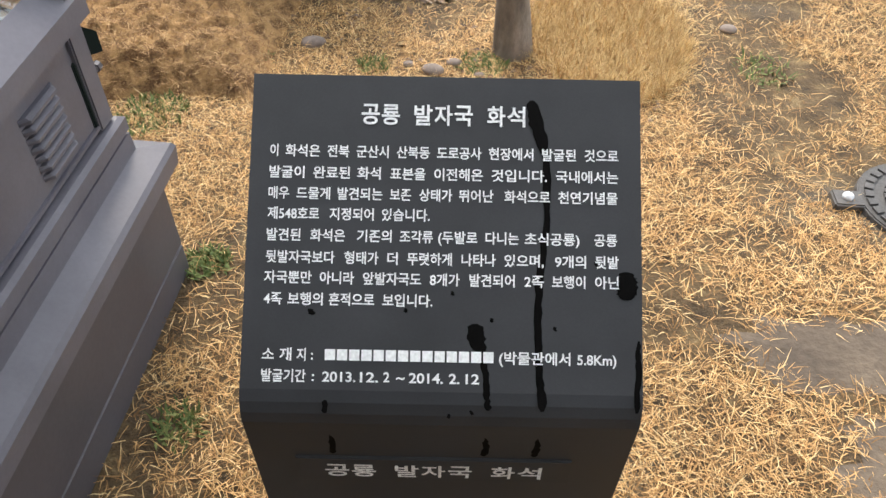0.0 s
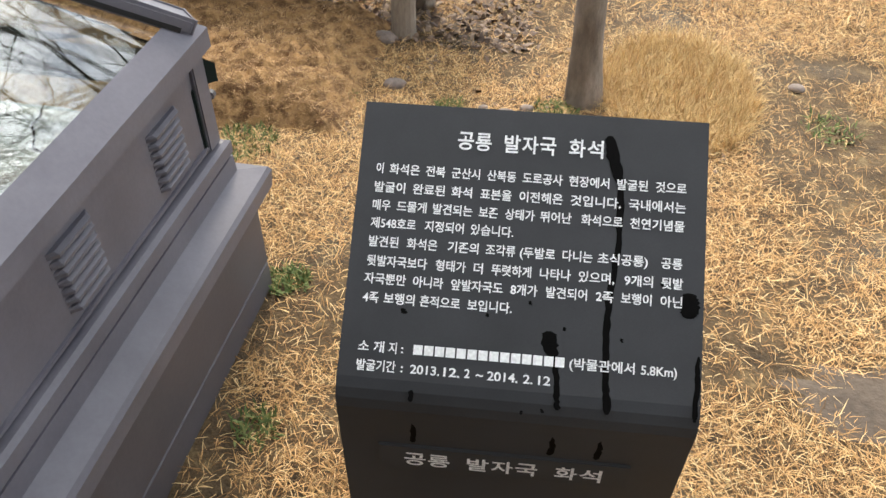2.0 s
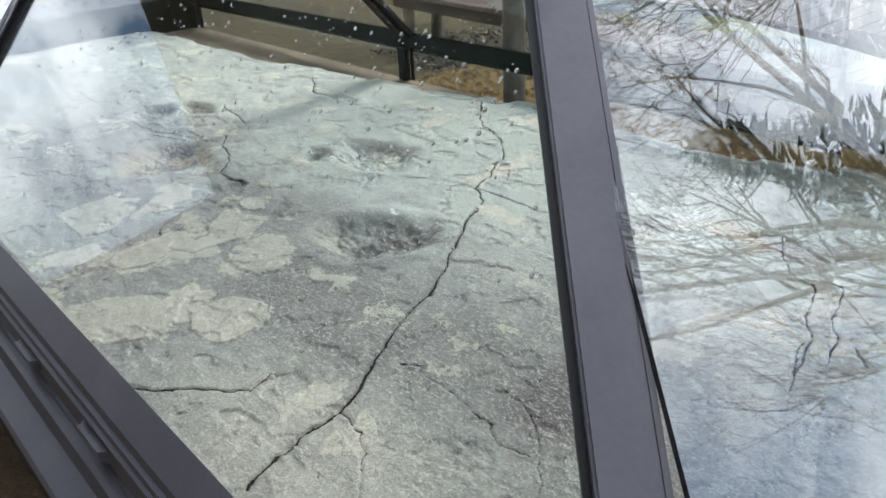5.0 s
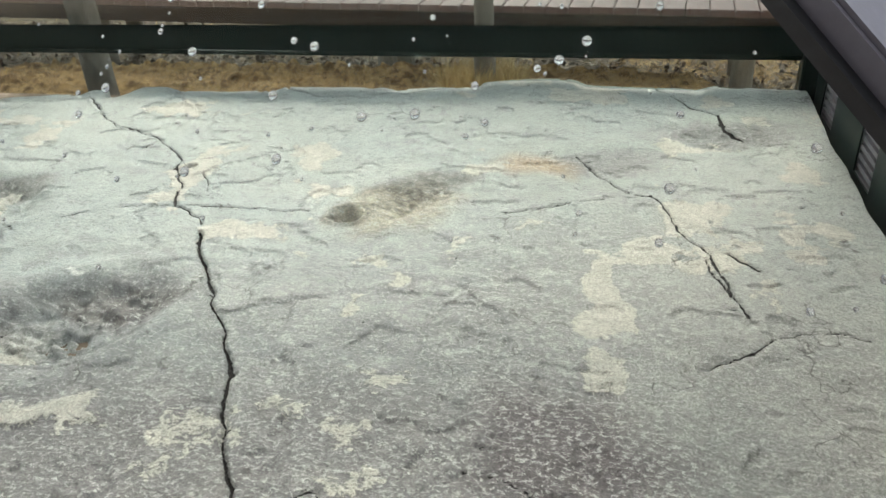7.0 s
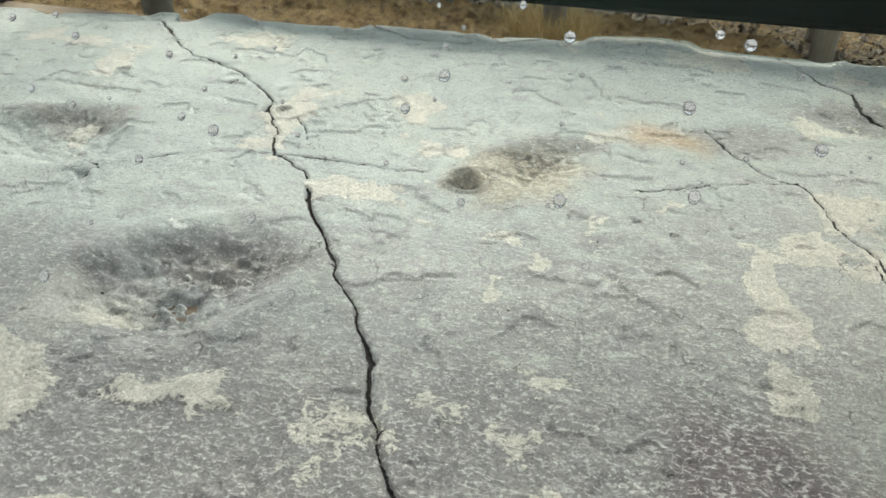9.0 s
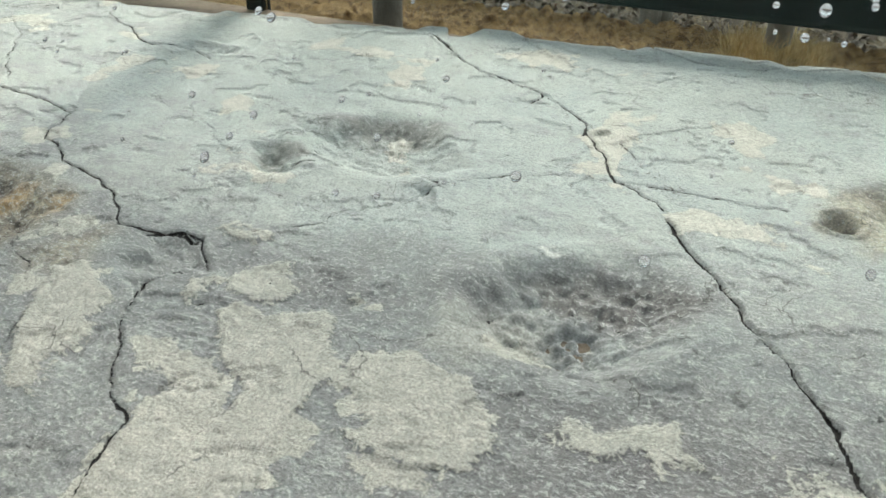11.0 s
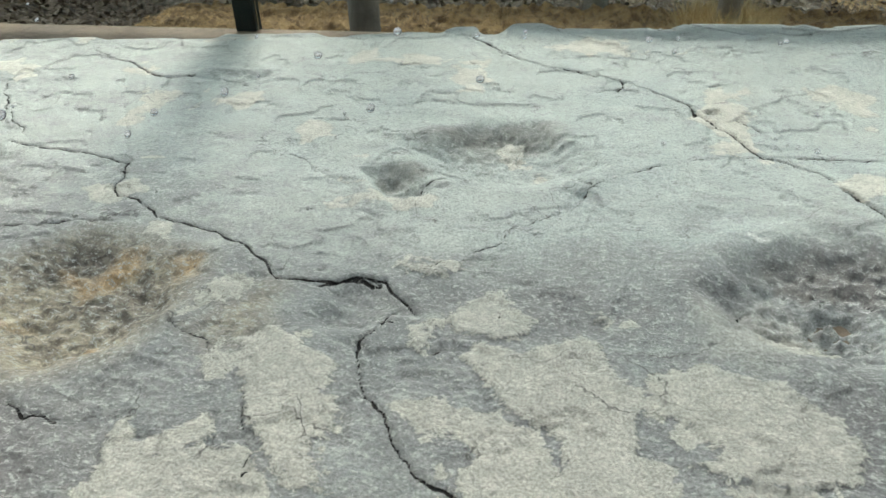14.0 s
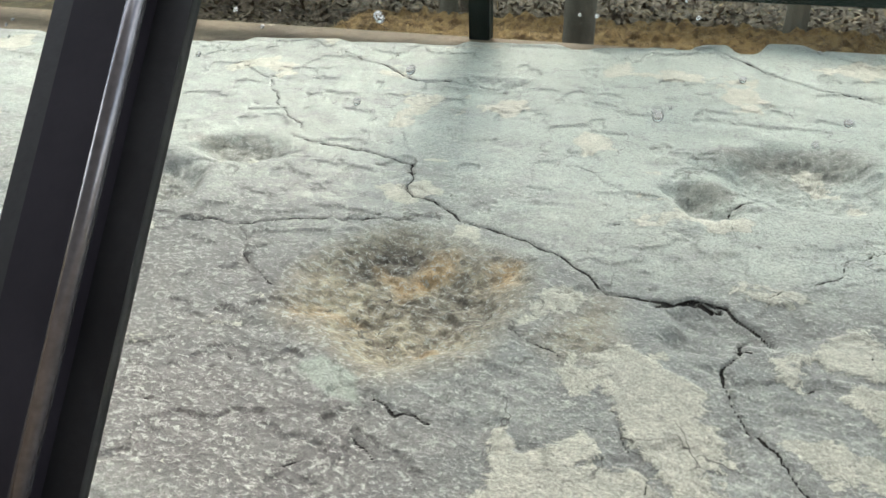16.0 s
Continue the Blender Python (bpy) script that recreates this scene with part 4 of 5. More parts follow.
crack([(-3.445, 0.784), (-3.320, 0.710), (-3.205, 0.630), (-3.126, 0.595), (-2.977, 0.613), (-2.875, 0.539)], 0.006, 0.010, amount=0.9)
crack([(-3.542, -0.298), (-3.488, -0.252), (-3.360, -0.227), (-3.212, -0.217), (-3.115, -0.172), (-2.984, -0.144), (-2.876, -0.124)], 0.005, 0.010, amount=0.8)
crack([(-3.200, -0.225), (-3.132, -0.308), (-3.066, -0.372), (-3.031, -0.388)], 0.005, 0.008, amount=0.9)
crack([(-2.753, -0.60), (-2.724, -0.617), (-2.697, -0.615), (-2.668, -0.625)], 0.006, 0.010)
crack([(-2.753, -0.666), (-2.716, -0.698)], 0.004, 0.008)
crack([(-2.41, -0.277), (-2.36, -0.247), (-2.31, -0.247), (-2.28, -0.29), (-2.24, -0.33)], 0.006, 0.012, 0.006)
# short chipped nicks scattered over the bedding, worked on a small window each
def nick(x, y, angle, length, width, amount):
    c0, c1 = np.searchsorted(SX, (x - 0.08, x + 0.08))
    if c1 - c0 < 4:
        return
    v = (y - y_near[c0]) / (y_far[c0] - y_near[c0])
    r0, r1 = max(0, int((v - 0.04) * len(SV))), min(len(SV), int((v + 0.04) * len(SV)))
    w = np.s_[r0:r1, c0:c1]
    px, py = GX[w] + 0.0028 * JX[w] - x, GY[w] + 0.0028 * JY[w] - y
    ca, sa = math.cos(angle), math.sin(angle)
    t = np.clip(px * ca + py * sa, -length / 2, length / 2)
    d = np.hypot(px - t * ca, py - t * sa)
    m = np.clip((width - d) / 0.008 + 0.42 + 0.16 * amount, 0, 1)
    layers["crack"][w] = np.maximum(layers["crack"][w], m)
    H[w] -= 0.006 * m
    # the lifted lip on one side
    H[w] += 0.0015 * amount * step(0.012, 0.0, d) * (py * ca - px * sa > 0)


rs = np.random.RandomState(7)
for k in range(300):
    x, y = rs.uniform(-3.9, -0.15), rs.uniform(-1.0, 1.08)
    nick(x, y, rs.normal(0.15, 0.8), 0.022 * rs.rand() ** 1.6 + 0.002, rs.uniform(0.0002, 0.0014), rs.uniform(0.35, 0.95))

# thin crust breaking up over the near half
flaking = fbm(GX + 0.02 * JX, GY + 0.02 * JY, 6.5, 91, 6) - 0.12 + 0.12 * step(-0.30, -0.55, GY) * step(-2.66, -2.50, GX) * step(-1.55, -1.9, GX)
layers["pale"] = np.maximum(layers["pale"], 0.8 * np.clip((flaking - 0.555) / 0.08 + 0.5, 0, 1) * (1 - layers["ochre"]) * (1 - 0.7 * layers["purple"]))
pit = step(0.37, 0.36, fbm(GX, GY * 1.3, 13, 93, 5))
H = H - 0.004 * pit

nx, ny = len(SX), len(SV)
top_v = np.stack([GX.ravel(), GY.ravel(), (SZ + H).ravel()], 1)
qi, qj = np.meshgrid(np.arange(nx - 1), np.arange(ny - 1))
qa = (qj * nx + qi).ravel()
quads = np.stack([qa, qa + 1, qa + nx + 1, qa + nx], 1).tolist()
border = list(range(nx)) + [k * nx + nx - 1 for k in range(1, ny)] + [(ny - 1) * nx + k for k in range(nx - 2, -1, -1)] + [k * nx for k in range(ny - 2, 0, -1)]
base_i = len(top_v)
low_v = top_v[border].copy()
low_v[:, 2] = 0.588
n_b = len(border)
quads += [(border[(k + 1) % n_b], border[k], base_i + k, base_i + (k + 1) % n_b) for k in range(n_b)]
slab_me = raw_mesh("fossil_slab", np.concatenate([top_v, low_v]).tolist(), quads, SLAB, True)
for key, arr in layers.items():
    a = slab_me.attributes.new(key, "FLOAT", "POINT")
    a.data.foreach_set("value", np.concatenate([arr.ravel(), np.zeros(n_b)]).astype(np.float32))
tagged(new("fossil_slab", slab_me), "cracked grey-green rock slab with dinosaur footprints under glass", "fossil slab")

# ---- stone sign ----
SIGN = pose(0.862, 0.62, 0, 0, 0, 4.5)
sign = empty("information_sign", (0, 0, 0), "black polished stone sign with white engraved lettering and dark water streaks", "sign")
sign.matrix_world = SIGN
SW = 0.535
TOP_D, TOP_Z, FOLD_D, FOLD_Z = 0.08, 1.09, -0.286, 0.80
slope = Vector((0, FOLD_D - TOP_D, FOLD_Z - TOP_Z))
FACE_L = slope.length
slope.normalize()
face_n = Vector((0, slope.z, -slope.y))
if face_n.z < 0:
    face_n.negate()
bm = bmesh.new()
prof = [(0.10, -0.03), (0.098, 1.076), (TOP_D, TOP_Z - 0.002)]
for k in range(5):
    # rounded fold between the sloping face and the upright front
    t = k / 4
    a = Vector((FOLD_D, FOLD_Z)) - Vector((slope.y, slope.z)) * 0.035
    b = Vector((FOLD_D + 0.006, FOLD_Z - 0.045))
    c = Vector((FOLD_D, FOLD_Z))
    p = a * (1 - t) ** 2 + c * 2 * t * (1 - t) + b * t * t
    prof.append((p.x, p.y))
prof.append((FOLD_D + 0.03, -0.03))
loops = [[bm.verts.new((u, d, z)) for d, z in prof] for u in (-SW / 2, SW / 2)]
n = len(prof)
for k in range(n):
    bm.faces.new((loops[0][k], loops[0][(k + 1) % n], loops[1][(k + 1) % n], loops[1][k]))
bm.faces.new(loops[0])
bm.faces.new(list(reversed(loops[1])))
part("stone_body", bm, STONE, sign, bevel=0.003)
bm = bmesh.new()
box(bm, (-0.33, -0.36, -0.03), (0.33, 0.2, 0.045))
part("footing", bm, ASPHALT, sign, "rough concrete footing", bevel=0.006)
FACE = Matrix((Vector((1, 0, 0)), -slope, face_n)).transposed().to_4x4()
FACE.translation = Vector((0, TOP_D, TOP_Z))
FRONT_D = FOLD_D + 0.012


def lettering(body, u0, u1, v, height, base=FACE, name="text_line", thick=1.0):
    """A line of white letters on the face, v metres down the slope, from u0 to u1."""
    cu = bpy.data.curves.new(name, "FONT")
    cu.body = body
    cu.offset = 0.012 * thick
    tmp = new(name, cu)
    me = bpy.data.meshes.new_from_object(tmp.evaluated_get(bpy.context.evaluated_depsgraph_get()))
    bpy.data.objects.remove(tmp)
    co = np.zeros(len(me.vertices) * 3)
    me.vertices.foreach_get("co", co)
    co = co.reshape(-1, 3)
    lo, hi = co.min(0), co.max(0)
    co[:, 0] = u0 + (co[:, 0] - lo[0]) / (hi[0] - lo[0]) * (u1 - u0)
    mid_y, tall = (0.39, 0.92) if len(body) > 1 or ord(body) > 255 else (0.36, 0.92)
    if name != "text_line":
        mid_y, tall = (lo[1] + hi[1]) / 2, hi[1] - lo[1]
    co[:, 1] = -v + (co[:, 1] - mid_y) / tall * height
    co[:, 2] = 0.0012
    me.vertices.foreach_set("co", co.ravel())
    me.materials.clear()
    me.materials.append(WHITE)
    me.update()
    ob = new(name, me)
    ob.parent = sign
    ob.matrix_local = base
    return tagged(ob, "white lettering")


def bars(u0, u1, v, height, count):
    """Plain bars in place of an address."""
    w = (u1 - u0) / count
    for k in range(count):
        bm = bmesh.new()
        box(bm, (u0 + k * w + w * 0.08, -v - height / 2, 0.0004), (u0 + (k + 1) * w - w * 0.08, -v + height / 2, 0.0012))
        o = part("text_bar", bm, WHITE, sign, "plain white bar")
        o.matrix_local = FACE




def spaced(body, u0, u1, v, height, base, name):
    """A heading, letter by letter."""
    cells = sum(0.62 if c == " " else 1.0 for c in body)
    w = (u1 - u0) / cells
    u = u0
    for c in body:
        if c != " ":
            lettering(c, u + w * 0.05, u + w * 0.95, v, height, base, name, 1.6)
        u += w * (0.62 if c == " " else 1.0)


spaced("공룡 발자국 화석", -0.118, 0.110, 0.0566, 0.029, FACE, "title_letter")
WORDS = [
    (0.1090, [("이", -0.240, -0.229), ("화석은", -0.219, -0.172), ("전북", -0.162, -0.132), ("군산시", -0.122, -0.078), ("산북동", -0.067, -0.022), ("도로공사", -0.012, 0.049), ("현장에서", 0.059, 0.120), ("발굴된", 0.132, 0.178), ("것으로", 0.190, 0.236)]),
    (0.1390, [("발굴이", -0.240, -0.192), ("완료된", -0.180, -0.130), ("화석", -0.120, -0.088), ("표본을", -0.075, -0.027), ("이전해온", -0.015, 0.051), ("것입니다.", 0.063, 0.139), ("국내에서는", 0.151, 0.236)]),
    (0.1679, [("매우", -0.240, -0.212), ("드물게", -0.202, -0.156), ("발견되는", -0.146, -0.085), ("보존", -0.075, -0.046), ("상태가", -0.035, 0.010), ("뛰어난", 0.019, 0.066), ("화석으로", 0.081, 0.143), ("천연기념물", 0.154, 0.235)]),
    (0.1959, [("제548호로", -0.240, -0.170), ("지정되어", -0.156, -0.096), ("있습니다.", -0.085, -0.020)]),
    (0.2253, [("발견된", -0.240, -0.194), ("화석은", -0.181, -0.134), ("기존의", -0.118, -0.071), ("조각류", -0.060, -0.015), ("(두발로", -0.008, 0.045), ("다니는", 0.056, 0.101), ("초식공룡)", 0.109, 0.183), ("공룡", 0.203, 0.234)]),
    (0.2553, [("뒷발자국보다", -0.240, -0.147), ("형태가", -0.134, -0.088), ("더", -0.076, -0.062), ("뚜렷하게", -0.049, 0.011), ("나타나", 0.024, 0.070), ("있으며,", 0.082, 0.135), ("9개의", 0.150, 0.192), ("뒷발", 0.204, 0.236)]),
    (0.2828, [("자국뿐만", -0.241, -0.177), ("아니라", -0.166, -0.120), ("앞발자국도", -0.108, -0.030), ("8개가", -0.018, 0.022), ("발견되어", 0.035, 0.096), ("2족", 0.109, 0.135), ("보행이", 0.146, 0.191), ("아닌", 0.204, 0.236)]),
    (0.3116, [("4족", -0.240, -0.216), ("보행의", -0.208, -0.161), ("흔적으로", -0.153, -0.092), ("보입니다.", -0.081, -0.014)]),
    (0.3855, [("소", -0.239, -0.223), ("재", -0.216, -0.200), ("지", -0.193, -0.181), (":", -0.174, -0.171), ("(박물관에서", 0.076, 0.171), ("5.8Km)", 0.180, 0.232)]),
    (0.4135, [("발굴기간", -0.239, -0.180), (":", -0.172, -0.169), ("2013.", -0.158, -0.114), ("12.", -0.108, -0.084), ("2", -0.077, -0.069), ("~", -0.060, -0.049), ("2014.", -0.043, 0.002), ("2.", 0.010, 0.024), ("12", 0.032, 0.050)]),
]
for v, words in WORDS:
    for body, u0, u1 in words:
        lettering(body, u0, u1, v, 0.0168, thick=1.5)
bars(-0.157, 0.070, 0.3855, 0.0145, 14)

# name plate on the upright front
bm = bmesh.new()
box(bm, (-0.208, FRONT_D - 0.008, 0.624), (0.19, FRONT_D + 0.03, 0.686))
plate = part("name_plate", bm, STONE, sign, "black stone name plate", bevel=0.002)
PLATE = Matrix((Vector((1, 0, 0)), Vector((0, 0, 1)), Vector((0, -1, 0)))).transposed().to_4x4()
PLATE.translation = Vector((0, FRONT_D - 0.0085, 0.655))
spaced("공룡 발자국 화석", -0.168, 0.150, 0.0, 0.034, PLATE, "plate_letter")


def streak(points, widths, blob_r=0.0, base=FACE):
    """A dried run of dark liquid, half a millimetre proud."""
    bm = bmesh.new()
    pts = [Vector((u, -v, 0.0003)) for u, v in points]
    fine = []
    for a, b, wa, wb in zip(pts, pts[1:], widths, widths[1:]):
        for k in range(6):
            t = k / 6
            fine.append((a.lerp(b, t) + Vector((random.uniform(-0.0012, 0.0012), 0, 0)), (wa + (wb - wa) * t) * random.uniform(0.8, 1.2)))
    fine[0] = (fine[0][0], widths[0] * 0.35)
    fine.append((pts[-1], widths[-1] * 0.4))
    left = [bm.verts.new(p + Vector((-w / 2, 0, 0))) for p, w in fine]
    mid = [bm.verts.new(p + Vector((0, 0, 0.0004))) for p, w in fine]
    right = [bm.verts.new(p + Vector((w / 2, 0, 0))) for p, w in fine]
    for k in range(len(fine) - 1):
        bm.faces.new((left[k], left[k + 1], mid[k + 1], mid[k]))
        bm.faces.new((mid[k], mid[k + 1], right[k + 1], right[k]))
    o = part("water_streak", bm, WET, sign, "dark dried water streak", smooth=True)
    o.matrix_local = base


streak([(0.117, 0.033), (0.124, 0.066), (0.138, 0.115), (0.139, 0.2), (0.129, 0.29), (0.127, 0.36), (0.131, 0.42), (0.134, 0.455)], [0.017, 0.02, 0.010, 0.009, 0.010, 0.010, 0.011, 0.011])
streak([(0.043, 0.341), (0.045, 0.365), (0.056, 0.385), (0.060, 0.43), (0.062, 0.455)], [0.018, 0.024, 0.009, 0.009, 0.009])
streak([(0.247, 0.268), (0.247, 0.278), (0.247, 0.298), (0.246, 0.306)], [0.018, 0.026, 0.027, 0.014])
streak([(0.262, 0.36), (0.262, 0.40), (0.259, 0.455)], [0.006, 0.008, 0.009])
streak([(-0.154, 0.445), (-0.153, 0.462)], [0.008, 0.008])
streak([(-0.178, 0.325), (-0.174, 0.333)], [0.007, 0.009])
for u in (0.134, 0.062, -0.152):
    fr = PLATE.copy()
    fr.translation = Vector((0, FRONT_D - 0.005, 0.75))
    streak([(u, 0.0), (u + 0.002, 0.03), (u, 0.055)], [0.010, 0.009, 0.011], base=fr)
for u, v in ((0.065, 0.333), (0.01, 0.46), (-0.05, 0.322), (0.15, 0.343), (0.04, 0.455), (0.012, 0.298), (0.205, 0.255)):
    streak([(u, v), (u + 0.001, v + 0.006)], [0.004, 0.005])


# ---- bench ----
bench = empty("timber_bench", (0.37, 2.95, 0), "long low red-brown timber deck bench on round log posts", "bench")
bench.rotation_euler = (0, 0, radians(-5.0))
BENCH_L, BENCH_D, BENCH_Z = 6.6, 0.56, 0.48
pm = bmesh.new()
box(pm, (-0.058, 0.0, -0.038), (0.058, BENCH_D, 0.0))
plank_me = mesh_of("plank", pm, DECK, 0.004)
nplank = int(BENCH_L / 0.122)
for k in range(nplank):
    p = new("plank", plank_me)
    p.parent = bench
    p.location = (-0.08 - k * 0.122, random.uniform(-0.006, 0.006), BENCH_Z + random.uniform(-0.002, 0.002))
for y in (0.035, BENCH_D - 0.075):
    bm = bmesh.new()
    box(bm, (-BENCH_L - 0.03, y, BENCH_Z - 0.145), (-0.06, y + 0.045, BENCH_Z - 0.041))
    part("side_beam", bm, DECK_DARK, bench, "dark stained beam", bevel=0.004)
bm = bmesh.new()
box(bm, (-0.105, -0.01, BENCH_Z - 0.10), (-0.062, BENCH_D + 0.01, BENCH_Z - 0.04))
part("end_beam", bm, DECK_DARK, bench, "dark stained end board", bevel=0.004)
for k in range(4):
    for y in (0.10, BENCH_D - 0.12):
        bm = bmesh.new()
        cyl(bm, (-0.30 - k * 2.05, y, -0.06), (-0.30 - k * 2.05, y, BENCH_Z - 0.146), 0.062, 0.058, 14)
        part("post", bm, LOG, bench, "round weathered log post", bevel=0.006)


# ---- trees ----
def tube(verts, faces, pts, radii, seg):
    base = len(verts)
    for k, (p, r) in enumerate(zip(pts, radii)):
        d = (pts[min(k + 1, len(pts) - 1)] - pts[max(k - 1, 0)]).normalized()
        s = d.orthogonal().normalized()
        t = d.cross(s)
        for j in range(seg):
            a = 2 * math.pi * j / seg
            verts.append(tuple(p + s * math.cos(a) * r + t * math.sin(a) * r))
    for k in range(len(pts) - 1):
        for j in range(seg):
            a, b = base + k * seg + j, base + k * seg + (j + 1) % seg
            faces.append((a, b, b + seg, a + seg))


def bare_tree(at, height, r, fork, label, seed, lean=(0, 0), limbs=5, spread=0.75):
    """A leafless tree: trunk to the fork, limbs, branches and twigs."""
    rng = random.Random(seed)
    tree = empty("tree", at, label, "tree", "bare trees by the case")
    tv, tf, bv, bf = [], [], [], []
    pts = [Vector((0, 0, -0.08)), Vector((0, 0, 0.02))]
    rad = [r * 1.5, r * 1.25]
    n = 7
    for k in range(1, n + 1):
        z = fork * k / n
        pts.append(Vector((lean[0] * z + rng.uniform(-0.006, 0.006), lean[1] * z + rng.uniform(-0.006, 0.006), z)))
        rad.append(r * (1 - 0.22 * k / n) * rng.uniform(0.95, 1.06))
    tube(tv, tf, pts, rad, 16)

    def grow(p, d, length, rr, level):
        steps = 4 if level < 3 else 3
        ps, rs_ = [p], [rr]
        q, dd = p.copy(), d.copy()
        for k in range(steps):
            dd = (dd + Vector((rng.uniform(-1, 1), rng.uniform(-1, 1), rng.uniform(-0.3, 0.9))) * (0.20 if level else 0.12)).normalized()
            q = q + dd * length / steps
            ps.append(q.copy())
            rs_.append(rr * (1 - 0.62 * (k + 1) / steps))
        if level == 0:
            tube(tv, tf, ps, rs_, 9)
        else:
            tube(bv, bf, ps, rs_, 5 if level < 3 else 3)
        if level >= 4:
            return
        kids = (6, 5, 4, 2)[level]
        for c in range(kids):
            t = rng.uniform(0.3, 1.0)
            k = min(int(t * steps), steps - 1)
            o = ps[k].lerp(ps[k + 1], t * steps - k)
            side = Vector((rng.uniform(-1, 1), rng.uniform(-1, 1), rng.uniform(-0.2, 0.8))).normalized()
            nd = (dd * 0.75 + side * 0.85).normalized()
            grow(o, nd, length * rng.uniform(0.42, 0.68), max(rs_[k] * 0.6, 0.003), level + 1)

    top = pts[-1]
    for k in range(limbs):
        a = 2 * math.pi * (k + rng.uniform(-0.25, 0.25)) / limbs
        d = Vector((math.cos(a) * spread, math.sin(a) * spread, 1.0)).normalized()
        grow(top - Vector((0, 0, rng.uniform(0.0, 0.12))), d, (height - fork) * rng.uniform(0.55, 0.75), r * rng.uniform(0.38, 0.5), 0)
    for nm, vs, fs, mt, lb in (("trunk", tv, tf, BARK, "grey mottled bark"), ("branches", bv, bf, TWIG, "bare dark twigs")):
        ob = new(nm, raw_mesh(nm, vs, fs, mt, True))
        ob.parent = tree
        tagged(ob, lb)
    return tree


bare_tree((0.976, 2.62, 0), 5.2, 0.066, 1.75, "bare grey-barked tree rising from straw behind the sign", 3, (-0.05, 0.0))
bare_tree((-1.30, 2.84, 0.03), 4.6, 0.062, 0.72, "bare forked tree standing beside the timber bench", 5, (0.02, 0.0), 5, 0.6)
bare_tree((-2.90, 1.80, 0), 4.8, 0.07, 1.7, "bare pale-barked tree close behind the display case", 8)
bare_tree((-2.2, 5.5, 0), 5.0, 0.085, 0.75, "bare tree in the dry grass strip", 13, (0.05, 0), 5, 0.5)
bare_tree((2.6, 5.4, 0), 5.5, 0.08, 1.6, "bare tree on the open lawn", 21)
bare_tree((-6.3, 5.2, 0), 5.5, 0.08, 1.5, "bare tree beyond the end of the bench", 34)

# pine far behind
pine = empty("pine_tree", (2.6, 9.0, float(ground_height(np.array(2.6), np.array(9.0)))), "dark green pine with layered boughs", "tree")
bm = bmesh.new()
cyl(bm, (0, 0, -0.1), (0, 0, 8.2), 0.16, 0.03, 10)
part("trunk", bm, BARK, pine)
verts, faces = [], []
rng = random.Random(4)
for k in range(1500):
    z = 3.0 + 5.6 * rng.random()
    layer = 0.35 + 0.65 * abs(math.sin(z * 2.6))
    R = (9.0 - z) * 0.28 * layer
    a, rr = rng.uniform(0, 6.283), R * math.sqrt(rng.random())
    c = Vector((math.cos(a) * rr, math.sin(a) * rr, z + rng.uniform(-0.1, 0.1)))
    d = Vector((math.cos(a), math.sin(a), rng.uniform(-0.2, 0.5))) * rng.uniform(0.15, 0.35)
    s = Vector((-math.sin(a), math.cos(a), rng.uniform(-0.5, 0.5))) * 0.06
    b = len(verts)
    verts += [tuple(c - s), tuple(c + d), tuple(c + s), tuple(c + Vector((0, 0, 0.05)))]
    faces += [(b, b + 1, b + 2), (b, b + 1, b + 3), (b + 2, b + 1, b + 3)]
ob = new("needles", raw_mesh("needles", verts, faces, PINE))
ob.parent = pine

# ---- buildings ----
def building(name, m, width, depth, height, storeys, eave, soffit, label):
    """A clad block, its front on the local x axis facing +y, with storeys of windows and a roof that juts out by eave."""
    house = empty(name, (0, 0, 0), label, "building")
    house.matrix_world = m
    bm = bmesh.new()
    box(bm, (0, -depth, -0.1), (width, 0, height))
    part("facade", bm, BUILDING, house, bevel=0.03)
    bm = bmesh.new()
    box(bm, (soffit, -depth - 0.4, height), (width + 0.4, eave, height + 0.4))
    part("roof", bm, BUILDING, house, "broad flat roof with a deep eave", bevel=0.02)
    for k in range(int(width / 3.3)):
        for j in range(storeys):
            w = new("window")
            w.parent = house
            w.location = (0.9 + k * 3.3, 0.02, 1.0 + j * 3.4)
            bm = bmesh.new()
            box(bm, (0, -0.06, 0), (2.1, 0.0, 2.0))
            part("glass", bm, DARK_GLASS, w)
            bm = bmesh.new()
            for lo, hi in (((-0.06, 0, -0.06), (2.16, 0.05, 0)), ((-0.06, 0, 2.0), (2.16, 0.05, 2.06)), ((-0.06, 0, 0), (0, 0.05, 2.0)), ((2.1, 0, 0), (2.16, 0.05, 2.0)), ((1.02, 0, 0), (1.08, 0.04, 2.0))):
                box(bm, lo, hi)
            part("frame", bm, METAL_DARK, w)
    return house


building("museum_building", pose(-19, -9.5, 0), 30, 6, 7.5, 2, 6.3, -0.3, "brown clad building with a deep eave beside the lawn")
building("office_block", pose(-19.5, 25.5, LOWER, 0, 0, 238), 20, 8, 14.0, 3, 0.5, -0.4, "dark brown block beyond the car park")


